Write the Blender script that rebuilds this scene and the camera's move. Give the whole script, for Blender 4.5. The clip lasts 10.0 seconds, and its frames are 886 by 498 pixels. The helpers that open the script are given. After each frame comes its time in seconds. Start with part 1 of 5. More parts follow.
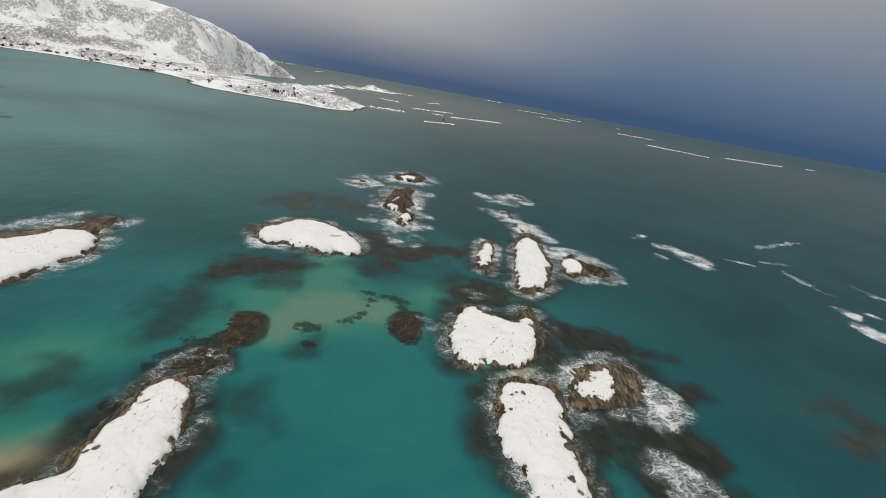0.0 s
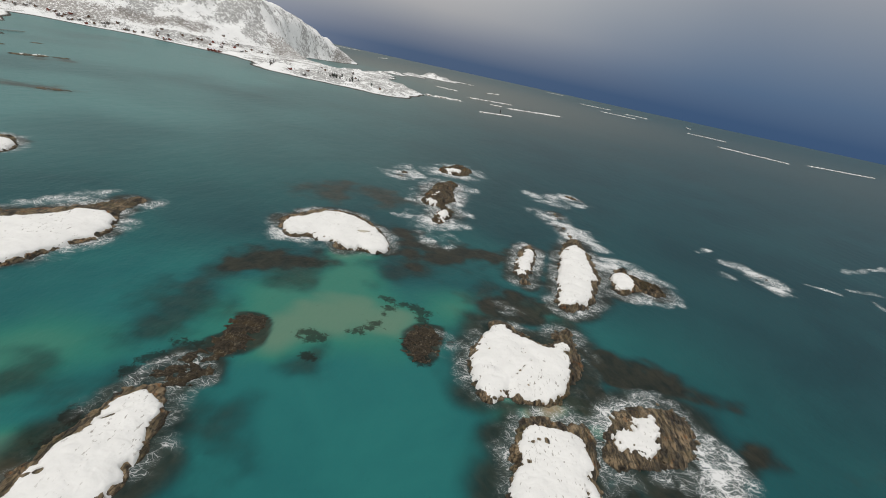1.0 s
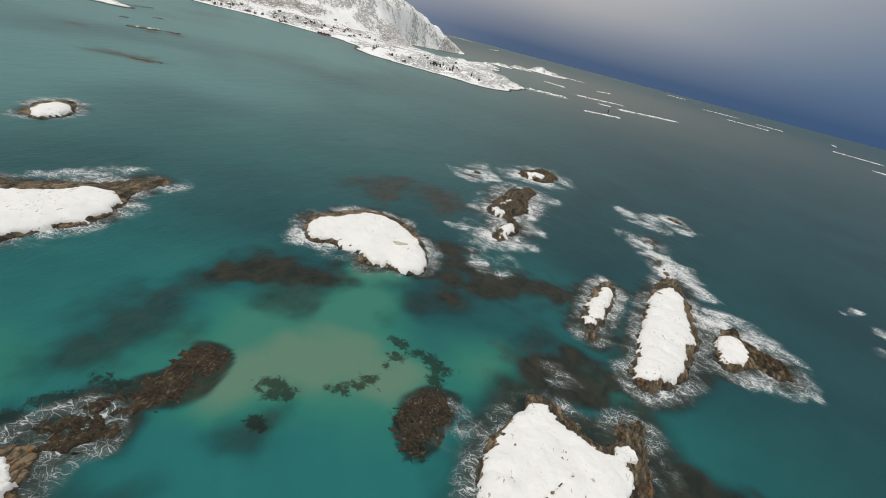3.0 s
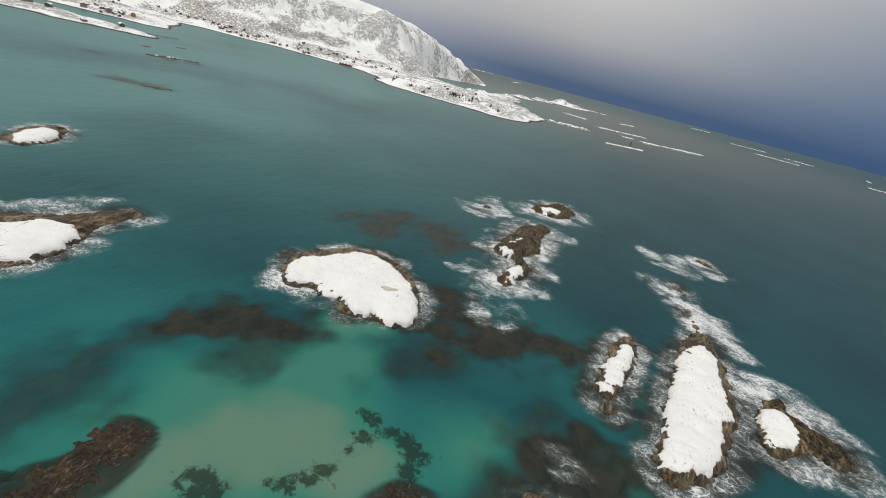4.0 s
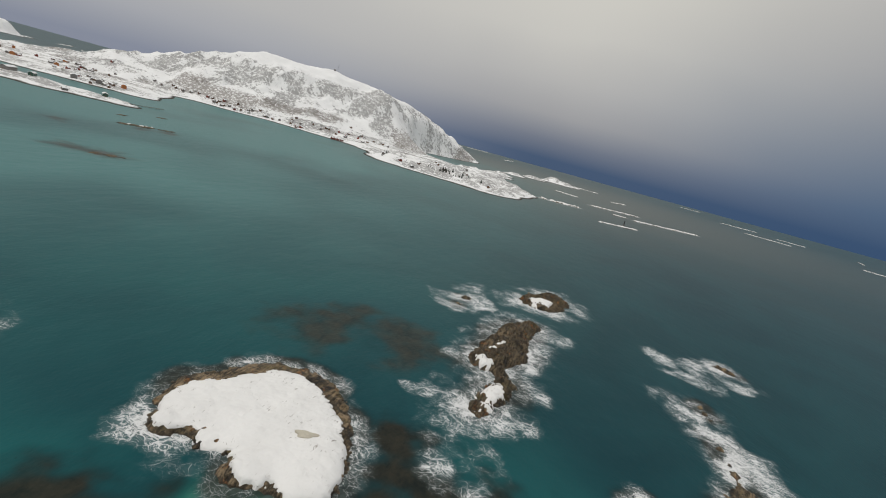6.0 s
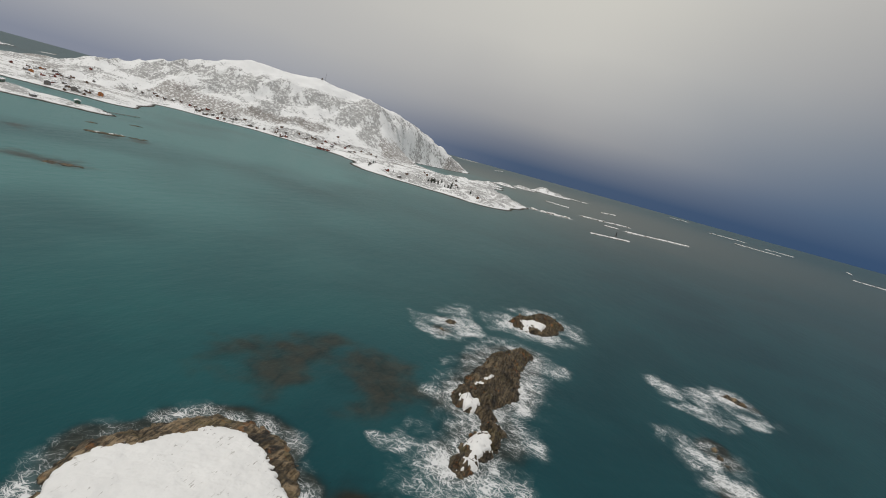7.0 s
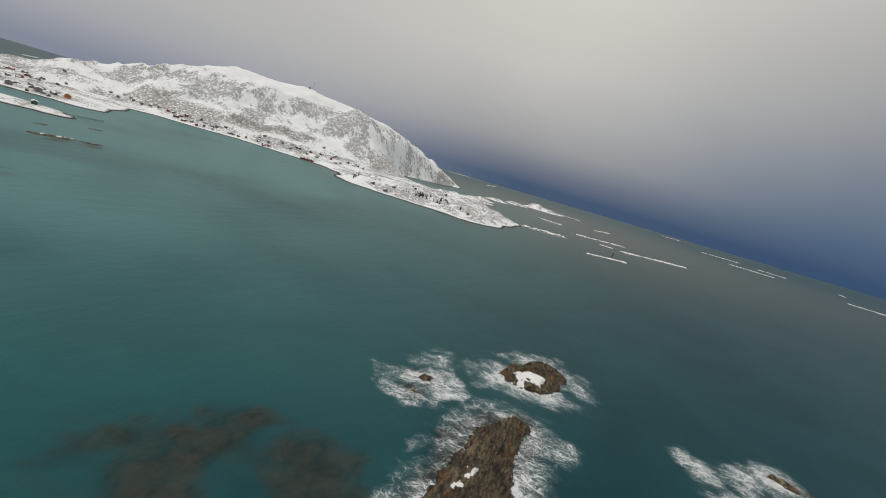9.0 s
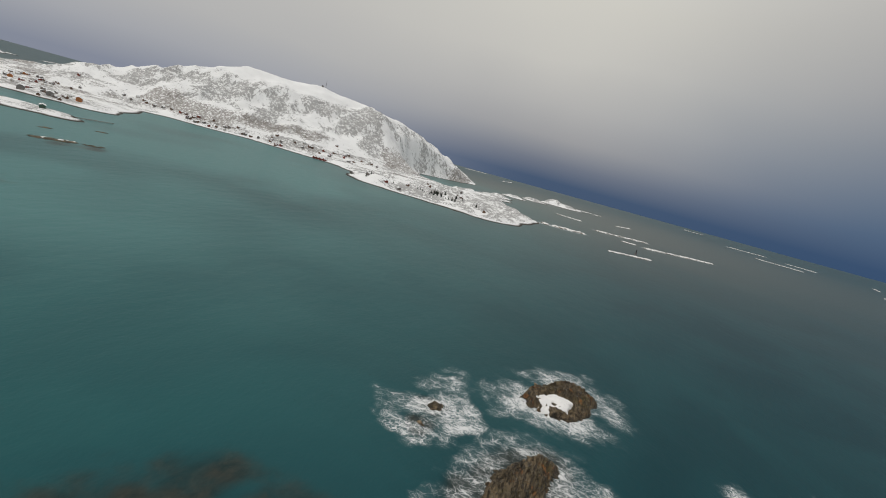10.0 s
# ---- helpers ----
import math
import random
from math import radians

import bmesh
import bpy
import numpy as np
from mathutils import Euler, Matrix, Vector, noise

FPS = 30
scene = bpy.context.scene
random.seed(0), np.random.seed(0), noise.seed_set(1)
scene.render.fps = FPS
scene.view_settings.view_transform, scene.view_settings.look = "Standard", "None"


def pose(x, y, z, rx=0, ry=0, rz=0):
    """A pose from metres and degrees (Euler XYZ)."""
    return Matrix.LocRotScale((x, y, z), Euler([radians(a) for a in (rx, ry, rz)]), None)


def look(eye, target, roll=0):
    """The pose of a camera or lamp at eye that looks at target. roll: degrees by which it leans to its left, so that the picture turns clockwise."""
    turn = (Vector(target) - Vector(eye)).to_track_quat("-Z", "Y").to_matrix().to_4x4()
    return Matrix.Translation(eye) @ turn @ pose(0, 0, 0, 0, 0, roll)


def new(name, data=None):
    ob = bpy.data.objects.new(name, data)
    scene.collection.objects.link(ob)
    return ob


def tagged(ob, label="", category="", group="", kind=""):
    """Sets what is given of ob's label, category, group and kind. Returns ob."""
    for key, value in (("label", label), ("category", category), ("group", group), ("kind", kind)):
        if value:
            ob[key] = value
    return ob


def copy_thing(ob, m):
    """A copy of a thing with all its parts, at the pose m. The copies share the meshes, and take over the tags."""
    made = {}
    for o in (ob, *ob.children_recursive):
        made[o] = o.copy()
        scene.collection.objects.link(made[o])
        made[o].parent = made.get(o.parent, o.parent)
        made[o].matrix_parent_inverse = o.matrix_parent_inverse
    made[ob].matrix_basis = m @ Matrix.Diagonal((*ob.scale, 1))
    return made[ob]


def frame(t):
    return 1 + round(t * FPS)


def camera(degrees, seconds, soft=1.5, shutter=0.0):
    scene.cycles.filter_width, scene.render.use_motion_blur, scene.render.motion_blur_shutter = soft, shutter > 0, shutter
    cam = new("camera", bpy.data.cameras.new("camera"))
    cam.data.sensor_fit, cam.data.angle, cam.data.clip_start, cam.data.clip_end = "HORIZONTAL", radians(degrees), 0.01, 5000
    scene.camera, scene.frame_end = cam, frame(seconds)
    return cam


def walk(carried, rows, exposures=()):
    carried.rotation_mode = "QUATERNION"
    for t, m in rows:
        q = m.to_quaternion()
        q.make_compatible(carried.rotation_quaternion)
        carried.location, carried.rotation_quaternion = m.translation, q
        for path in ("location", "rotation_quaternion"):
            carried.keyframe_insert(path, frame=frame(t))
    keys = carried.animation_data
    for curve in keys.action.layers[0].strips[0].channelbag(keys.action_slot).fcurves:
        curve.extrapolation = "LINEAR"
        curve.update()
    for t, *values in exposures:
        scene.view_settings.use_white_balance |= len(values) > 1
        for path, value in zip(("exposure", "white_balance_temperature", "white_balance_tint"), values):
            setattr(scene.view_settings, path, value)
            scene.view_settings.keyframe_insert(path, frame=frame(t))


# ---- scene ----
cam = camera(85.4, 10.0, soft=1.0)
PATH = [
    (0, (-8.001, 3.664, 98.431), (-7.724, 5.534, 97.78), 10.5),
    (0.5, (-2.614, 15.923, 98.379), (-2.436, 17.793, 97.694), 11.5),
    (1, (2.755, 28.55, 98.254), (2.831, 30.412, 97.528), 12.4),
    (1.5, (7.598, 41.46, 97.945), (7.577, 43.306, 97.178), 13.2),
    (2, (11.815, 55.211, 97.542), (11.697, 57.038, 96.737), 14.1),
    (2.2, (13.17, 60.779, 97.383), (13.017, 62.598, 96.567), 14.5),
    (3.3, (18.925, 91.55, 95.131), (18.606, 93.342, 94.303), 14.8),
    (3.5, (19.684, 97.192, 94.945), (19.34, 98.986, 94.131), 14.8),
    (4, (20.85, 111.404, 94.208), (20.455, 113.218, 93.463), 14.8),
    (4.5, (21.254, 125.341, 93.452), (20.819, 127.181, 92.798), 15.0),
    (5, (20.929, 139.367, 92.883), (20.466, 141.231, 92.327), 15.2),
    (5.5, (19.908, 153.22, 92.467), (19.439, 155.099, 91.968), 15.2),
    (5.7, (19.363, 158.83, 92.395), (18.894, 160.713, 91.911), 15.3),
    (6.8, (15.64, 189.894, 91.742), (15.185, 191.796, 91.32), 15.2),
    (7, (14.921, 195.51, 91.691), (14.476, 197.416, 91.276), 15.4),
    (7.5, (13.018, 209.383, 91.515), (12.582, 211.295, 91.12), 15.5),
    (8, (10.813, 223.265, 91.405), (10.386, 225.182, 91.029), 15.7),
    (8.5, (8.579, 237.038, 91.336), (8.156, 238.959, 90.974), 16.0),
    (9, (6.158, 251.009, 91.344), (5.73, 252.931, 90.992), 16.5),
    (9.5, (3.65, 264.91, 91.305), (3.204, 266.826, 90.949), 16.7),
    (10, (1.139, 278.857, 91.336), (0.649, 280.758, 90.953), 15.4),
]
walk(cam, [(t, look(eye, target, roll)) for t, eye, target, roll in PATH], exposures=[(0.0, 0.20), (2.0, 0.24), (3.8, 0.31), (4.7, 0.22), (5.7, 0.06), (7.0, 0.0), (10.0, 0.0)])

# ---------------------------------------------------------------- sky and light
world = bpy.data.worlds.new("winter_sky")
scene.world = world
world.use_nodes = True
wt = world.node_tree
wt.nodes.clear()


def wnode(kind, **values):
    n = wt.nodes.new(kind)
    for key, value in values.items():
        n.inputs[key].default_value = value
    return n


def ramp_stops(n, stops):
    els = n.color_ramp.elements
    while len(els) < len(stops):
        els.new(0.5)
    for el, (p, c) in zip(els, stops):
        el.position, el.color = p, (*c, 1)


SUN_EL, SUN_ROT = radians(48), radians(205)
coord = wnode("ShaderNodeTexCoord")
sep = wnode("ShaderNodeSeparateXYZ")
wt.links.new(coord.outputs["Generated"], sep.inputs[0])
# the snow-shower cloud bank: dark blue over the open sea, pale grey overhead
bank = wnode("ShaderNodeValToRGB")
ramp_stops(bank, [(0.0, (0.033, 0.074, 0.158)), (0.05, (0.064, 0.112, 0.200)), (0.10, (0.118, 0.160, 0.232)), (0.17, (0.200, 0.228, 0.275)),
                  (0.26, (0.32, 0.325, 0.34)), (0.38, (0.46, 0.45, 0.43)), (0.62, (0.78, 0.77, 0.74)), (1.0, (0.92, 0.92, 0.92))])
mid = wnode("ShaderNodeValToRGB")
ramp_stops(mid, [(0.0, (0.055, 0.092, 0.168)), (0.035, (0.150, 0.172, 0.228)), (0.08, (0.330, 0.328, 0.340)), (0.14, (0.45, 0.442, 0.43)),
                 (0.22, (0.57, 0.555, 0.515)), (0.32, (0.63, 0.612, 0.555)), (0.55, (0.78, 0.77, 0.74)), (1.0, (0.92, 0.92, 0.92))])
lee = wnode("ShaderNodeValToRGB")
ramp_stops(lee, [(0.0, (0.235, 0.260, 0.330)), (0.06, (0.37, 0.378, 0.41)), (0.12, (0.46, 0.455, 0.45)), (0.22, (0.53, 0.518, 0.49)),
                 (0.35, (0.58, 0.57, 0.53)), (0.6, (0.78, 0.77, 0.74)), (1.0, (0.92, 0.92, 0.92))])
drift = wnode("ShaderNodeTexNoise", Scale=2.2, Detail=3.0)
wt.links.new(coord.outputs["Generated"], drift.inputs["Vector"])
puff = wnode("ShaderNodeMath")
puff.operation = "MULTIPLY_ADD"
puff.inputs[1].default_value = 0.10
wt.links.new(drift.outputs["Fac"], puff.inputs[0])
gate = wnode("ShaderNodeMapRange")
gate.inputs["From Min"].default_value, gate.inputs["From Max"].default_value = 0.03, 0.2
wt.links.new(sep.outputs["Z"], gate.inputs["Value"])
mulp = wnode("ShaderNodeMath")
mulp.operation = "MULTIPLY"
cent = wnode("ShaderNodeMath")
cent.operation = "SUBTRACT"
cent.inputs[1].default_value = 0.5
wt.links.new(drift.outputs["Fac"], cent.inputs[0])
wt.links.new(cent.outputs[0], mulp.inputs[0])
wt.links.new(gate.outputs[0], mulp.inputs[1])
wt.links.new(mulp.outputs[0], puff.inputs[0])
wt.links.new(sep.outputs["Z"], puff.inputs[2])
wt.links.new(puff.outputs[0], bank.inputs[0])
wt.links.new(puff.outputs[0], mid.inputs[0])
wt.links.new(puff.outputs[0], lee.inputs[0])


def sector(lo, hi, a, c):
    """Blend of two banks by compass direction."""
    r = wnode("ShaderNodeMapRange")
    r.interpolation_type = "SMOOTHSTEP"
    r.inputs["From Min"].default_value, r.inputs["From Max"].default_value = lo, hi
    wt.links.new(sep.outputs["X"], r.inputs["Value"])
    n = wnode("ShaderNodeMix")
    n.data_type = "RGBA"
    wt.links.new(r.outputs[0], n.inputs[0])
    wt.links.new(a, n.inputs[6])
    wt.links.new(c, n.inputs[7])
    return n.outputs[2]


clouds = sector(-0.10, 0.50, sector(-0.62, -0.08, lee.outputs[0], mid.outputs[0]), bank.outputs[0])
sky = wnode("ShaderNodeTexSky")
sky.sky_type, sky.sun_disc, sky.sun_elevation, sky.sun_rotation = "NISHITA", False, SUN_EL, SUN_ROT
over = wnode("ShaderNodeBackground", Strength=1.0)
clear = wnode("ShaderNodeBackground", Strength=0.06)
wt.links.new(clouds, over.inputs[0])
wt.links.new(sky.outputs[0], clear.inputs[0])
veil = wnode("ShaderNodeMixShader", Fac=0.95)
wt.links.new(clear.outputs[0], veil.inputs[1])
wt.links.new(over.outputs[0], veil.inputs[2])
wo = wnode("ShaderNodeOutputWorld")
wt.links.new(veil.outputs[0], wo.inputs[0])

sun = new("sun", bpy.data.lights.new("sun", "SUN"))
sun.data.energy, sun.data.angle, sun.data.color = 0.85, radians(25), (1.0, 0.96, 0.90)
sun.matrix_world = look((0, 0, 0), (-math.sin(SUN_ROT) * math.cos(SUN_EL), -math.cos(SUN_ROT) * math.cos(SUN_EL), -math.sin(SUN_EL)))


# ---------------------------------------------------------------- noise and blob fields
def _hash(ix, iy, seed):
    h = (ix * 374761393 + iy * 668265263 + seed * 1442695041) & 0xFFFFFFFF
    h = ((h ^ (h >> 13)) * 1274126177) & 0xFFFFFFFF
    h = h ^ (h >> 16)
    return (h & 0xFFFF) / 65535.0


def noise2(x, y, size, seed=0):
    """Smooth value noise, -1 to 1, with bumps of that size in metres."""
    x, y = np.asarray(x, float) / size, np.asarray(y, float) / size
    c, s = math.cos(0.6 + seed), math.sin(0.6 + seed)
    x, y = c * x - s * y + 91.7 * seed, s * x + c * y + 37.3
    ix, iy = np.floor(x).astype(np.int64), np.floor(y).astype(np.int64)
    fx, fy = x - ix, y - iy
    u, v = fx * fx * fx * (fx * (fx * 6 - 15) + 10), fy * fy * fy * (fy * (fy * 6 - 15) + 10)
    a, b = _hash(ix, iy, seed), _hash(ix + 1, iy, seed)
    d, e = _hash(ix, iy + 1, seed), _hash(ix + 1, iy + 1, seed)
    return 2 * ((a + (b - a) * u) * (1 - v) + (d + (e - d) * u) * v) - 1


def fbm(x, y, size, octaves=3, seed=0, gain=0.5):
    return sum(gain ** k * noise2(x, y, size / 2.03 ** k, seed + 7 * k) for k in range(octaves))


def field(x, y, blobs, k=2.0):
    """Metres inside (+) or outside (-) of the smooth union of round blobs (x, y, r)."""
    best = None
    for bx, by, r in blobs:
        d = r - np.hypot(x - bx, y - by)
        best = d if best is None else np.logaddexp(best / k, d / k) * k
    return best


def sstep(a, b, v):
    t = np.clip((v - a) / (b - a), 0, 1)
    return t * t * (3 - 2 * t)


def chain(points, r):
    """Blobs along a broken line."""
    out = []
    for (x0, y0), (x1, y1) in zip(points, points[1:]):
        n = max(1, int(math.hypot(x1 - x0, y1 - y0) / (r * 0.9)))
        out += [(x0 + (x1 - x0) * i / n, y0 + (y1 - y0) * i / n, r) for i in range(n + 1)]
    return out


# ---------------------------------------------------------------- materials
def material(name):
    m = bpy.data.materials.new(name)
    m.use_nodes = True
    t = m.node_tree
    return m, t, t.nodes["Principled BSDF"]


def nd(t, kind, op=None, **values):
    n = t.nodes.new(kind)
    if op:
        n.operation = op
    for key, value in values.items():
        n.inputs[key.replace("_", " ")].default_value = value
    return n


def math_node(t, op, a, b=None, c=None, clamp=False):
    n = t.nodes.new("ShaderNodeMath")
    n.operation, n.use_clamp = op, clamp
    for i, v in enumerate((a, b, c)):
        if v is None:
            continue
        if isinstance(v, (int, float)):
            n.inputs[i].default_value = v
        else:
            t.links.new(v, n.inputs[i])
    return n.outputs[0]


def mix_colour(t, fac, a, b):
    n = t.nodes.new("ShaderNodeMix")
    n.data_type = "RGBA"
    for i, v in ((0, fac), (6, a), (7, b)):
        if isinstance(v, tuple):
            n.inputs[i].default_value = (*v, 1)
        elif isinstance(v, (int, float)):
            n.inputs[i].default_value = v
        else:
            t.links.new(v, n.inputs[i])
    return n.outputs[2]


def smooth_range(t, v, lo, hi):
    n = t.nodes.new("ShaderNodeMapRange")
    n.interpolation_type = "SMOOTHSTEP"
    n.inputs["From Min"].default_value, n.inputs["From Max"].default_value = lo, hi
    t.links.new(v, n.inputs["Value"])
    return n.outputs[0]


def noise_node(t, vec, scale, detail=4.0, rough=0.55, distort=0.0):
    n = nd(t, "ShaderNodeTexNoise", Scale=scale, Detail=detail, Roughness=rough, Distortion=distort)
    t.links.new(vec, n.inputs["Vector"])
    return n.outputs["Fac"]


def place(t, scale=(1, 1, 1), turn=0.0):
    g = t.nodes.new("ShaderNodeNewGeometry")
    m = t.nodes.new("ShaderNodeMapping")
    m.inputs["Scale"].default_value, m.inputs["Rotation"].default_value = scale, (0, 0, turn)
    t.links.new(g.outputs["Position"], m.inputs["Vector"])
    return m.outputs[0]


def attribute(t, name):
    a = t.nodes.new("ShaderNodeAttribute")
    a.attribute_name = name
    return a.outputs["Fac"]


def relief(t, bsdf, height, strength, distance):
    b = nd(t, "ShaderNodeBump", Strength=strength, Distance=distance)
    t.links.new(height, b.inputs["Height"])
    t.links.new(b.outputs[0], bsdf.inputs["Normal"])


def snow_material():
    m, t, b = material("snow")
    p = place(t)
    big, fine = noise_node(t, p, 0.15, 3), noise_node(t, p, 1.3, 5, 0.6)
    col = mix_colour(t, smooth_range(t, big, 0.3, 0.7), (0.73, 0.722, 0.706), (0.78, 0.772, 0.755))
    col = mix_colour(t, math_node(t, "MULTIPLY", smooth_range(t, fine, 0.52, 0.68), 0.10), col, (0.62, 0.62, 0.61))
    scratch = math_node(t, "MULTIPLY", smooth_range(t, noise_node(t, place(t, (1.0, 0.34, 1.0), 0.5), 1.5, 2, 0.5, 0.6), 0.63, 0.68), smooth_range(t, noise_node(t, p, 0.11, 4, 0.6), 0.46, 0.62))
    col = mix_colour(t, math_node(t, "MULTIPLY", scratch, 0.75), col, (0.16, 0.13, 0.10))
    t.links.new(col, b.inputs["Base Color"])
    b.inputs["Roughness"].default_value = 0.75
    b.inputs["Specular IOR Level"].default_value = 0.2
    relief(t, b, math_node(t, "ADD", fine, math_node(t, "MULTIPLY", big, 1.0)), 0.45, 0.4)
    return m


def rock_material(turn, name="shore_rock", pale_share=0.9):
    m, t, b = material(name)
    p = place(t)
    # layered rock: long grain along the strata
    q = place(t, (1.0, 0.12, 0.6), turn)
    grain, big, fine = noise_node(t, q, 0.6, 3, 0.6, 0.4), noise_node(t, p, 0.10, 4), noise_node(t, p, 1.2, 5, 0.62)
    slab = noise_node(t, place(t, (1.0, 0.38, 0.7), turn), 0.30, 5, 0.62, 0.6)
    col = mix_colour(t, smooth_range(t, slab, 0.34, 0.48), (0.020, 0.016, 0.011), (0.098, 0.071, 0.036))
    # pale weathered slabs, olive lichen and rust in broad patches
    pale = math_node(t, "MULTIPLY", smooth_range(t, big, 0.38, 0.56), smooth_range(t, slab, 0.42, 0.56))
    col = mix_colour(t, math_node(t, "MULTIPLY", pale, pale_share), col, (0.330, 0.240, 0.140))
    col = mix_colour(t, math_node(t, "MULTIPLY", smooth_range(t, grain, 0.52, 0.68), 0.40), col, (0.27, 0.205, 0.125))
    col = mix_colour(t, math_node(t, "MULTIPLY", smooth_range(t, noise_node(t, p, 0.13, 4), 0.52, 0.66), 0.5), col, (0.115, 0.092, 0.028))
    col = mix_colour(t, math_node(t, "MULTIPLY", smooth_range(t, noise_node(t, p, 0.22, 5, 0.6), 0.58, 0.68), 0.8), col, (0.26, 0.105, 0.024))
    col = mix_colour(t, math_node(t, "MULTIPLY", smooth_range(t, fine, 0.52, 0.66), 0.65), col, (0.022, 0.018, 0.013))
    seam = noise_node(t, place(t, (1.0, 0.10, 0.5), turn), 0.75, 4, 0.6, 0.3)
    crack = math_node(t, "SUBTRACT", 1.0, smooth_range(t, math_node(t, "ABSOLUTE", math_node(t, "SUBTRACT", seam, 0.5)), 0.004, 0.045))
    col = mix_colour(t, math_node(t, "MULTIPLY", crack, 0.65), col, (0.014, 0.012, 0.010))
    # seaweed belt up to the tide mark
    z = nd(t, "ShaderNodeSeparateXYZ")
    g = t.nodes.new("ShaderNodeNewGeometry")
    t.links.new(g.outputs["Position"], z.inputs[0])
    mark = math_node(t, "ADD", z.outputs["Z"], math_node(t, "MULTIPLY", fine, -1.2))
    weed = math_node(t, "SUBTRACT", 1.0, smooth_range(t, mark, -0.8, 0.1))
    col = mix_colour(t, math_node(t, "MULTIPLY", weed, 0.88), col, (0.030, 0.023, 0.014))
    # frozen spray lodged in the cracks
    spray = math_node(t, "MULTIPLY", smooth_range(t, noise_node(t, p, 0.9, 5, 0.7), 0.60, 0.68), smooth_range(t, z.outputs["Z"], 1.2, 2.6))
    col = mix_colour(t, math_node(t, "MULTIPLY", spray, 0.25), col, (0.62, 0.62, 0.61))
    t.links.new(col, b.inputs["Base Color"])
    b.inputs["Roughness"].default_value = 0.62
    relief(t, b, math_node(t, "SUBTRACT", math_node(t, "ADD", math_node(t, "MULTIPLY", grain, 1.5), fine), crack), 1.0, 0.8)
    return m


def web(t, vec, scale, gain):
    """Threads along the walls of irregular cells."""
    n = t.nodes.new("ShaderNodeTexVoronoi")
    n.feature = "DISTANCE_TO_EDGE"
    n.inputs["Scale"].default_value = scale
    t.links.new(vec, n.inputs["Vector"])
    return math_node(t, "SUBTRACT", 1.0, math_node(t, "MULTIPLY", n.outputs["Distance"], gain), clamp=True)


def weed_material():
    m, t, b = material("kelp_reef")
    p = place(t)
    fine, big = noise_node(t, p, 1.3, 7, 0.72), noise_node(t, p, 0.2, 3)
    col = mix_colour(t, smooth_range(t, fine, 0.38, 0.62), (0.012, 0.010, 0.007), (0.050, 0.038, 0.023))
    col = mix_colour(t, math_node(t, "MULTIPLY", smooth_range(t, big, 0.5, 0.7), 0.5), col, (0.070, 0.046, 0.018))
    # bare stone and barnacles between the fronds
    stone = math_node(t, "MULTIPLY", smooth_range(t, noise_node(t, place(t, (1, 0.5, 1), 0.9), 1.3, 5, 0.7, 0.8), 0.53, 0.66), smooth_range(t, big, 0.38, 0.56))
    col = mix_colour(t, math_node(t, "MULTIPLY", stone, 0.5), col, (0.26, 0.225, 0.17))
    t.links.new(col, b.inputs["Base Color"])
    b.inputs["Roughness"].default_value = 0.8
    b.inputs["Specular IOR Level"].default_value = 0.2
    relief(t, b, fine, 1.0, 0.5)
    return m


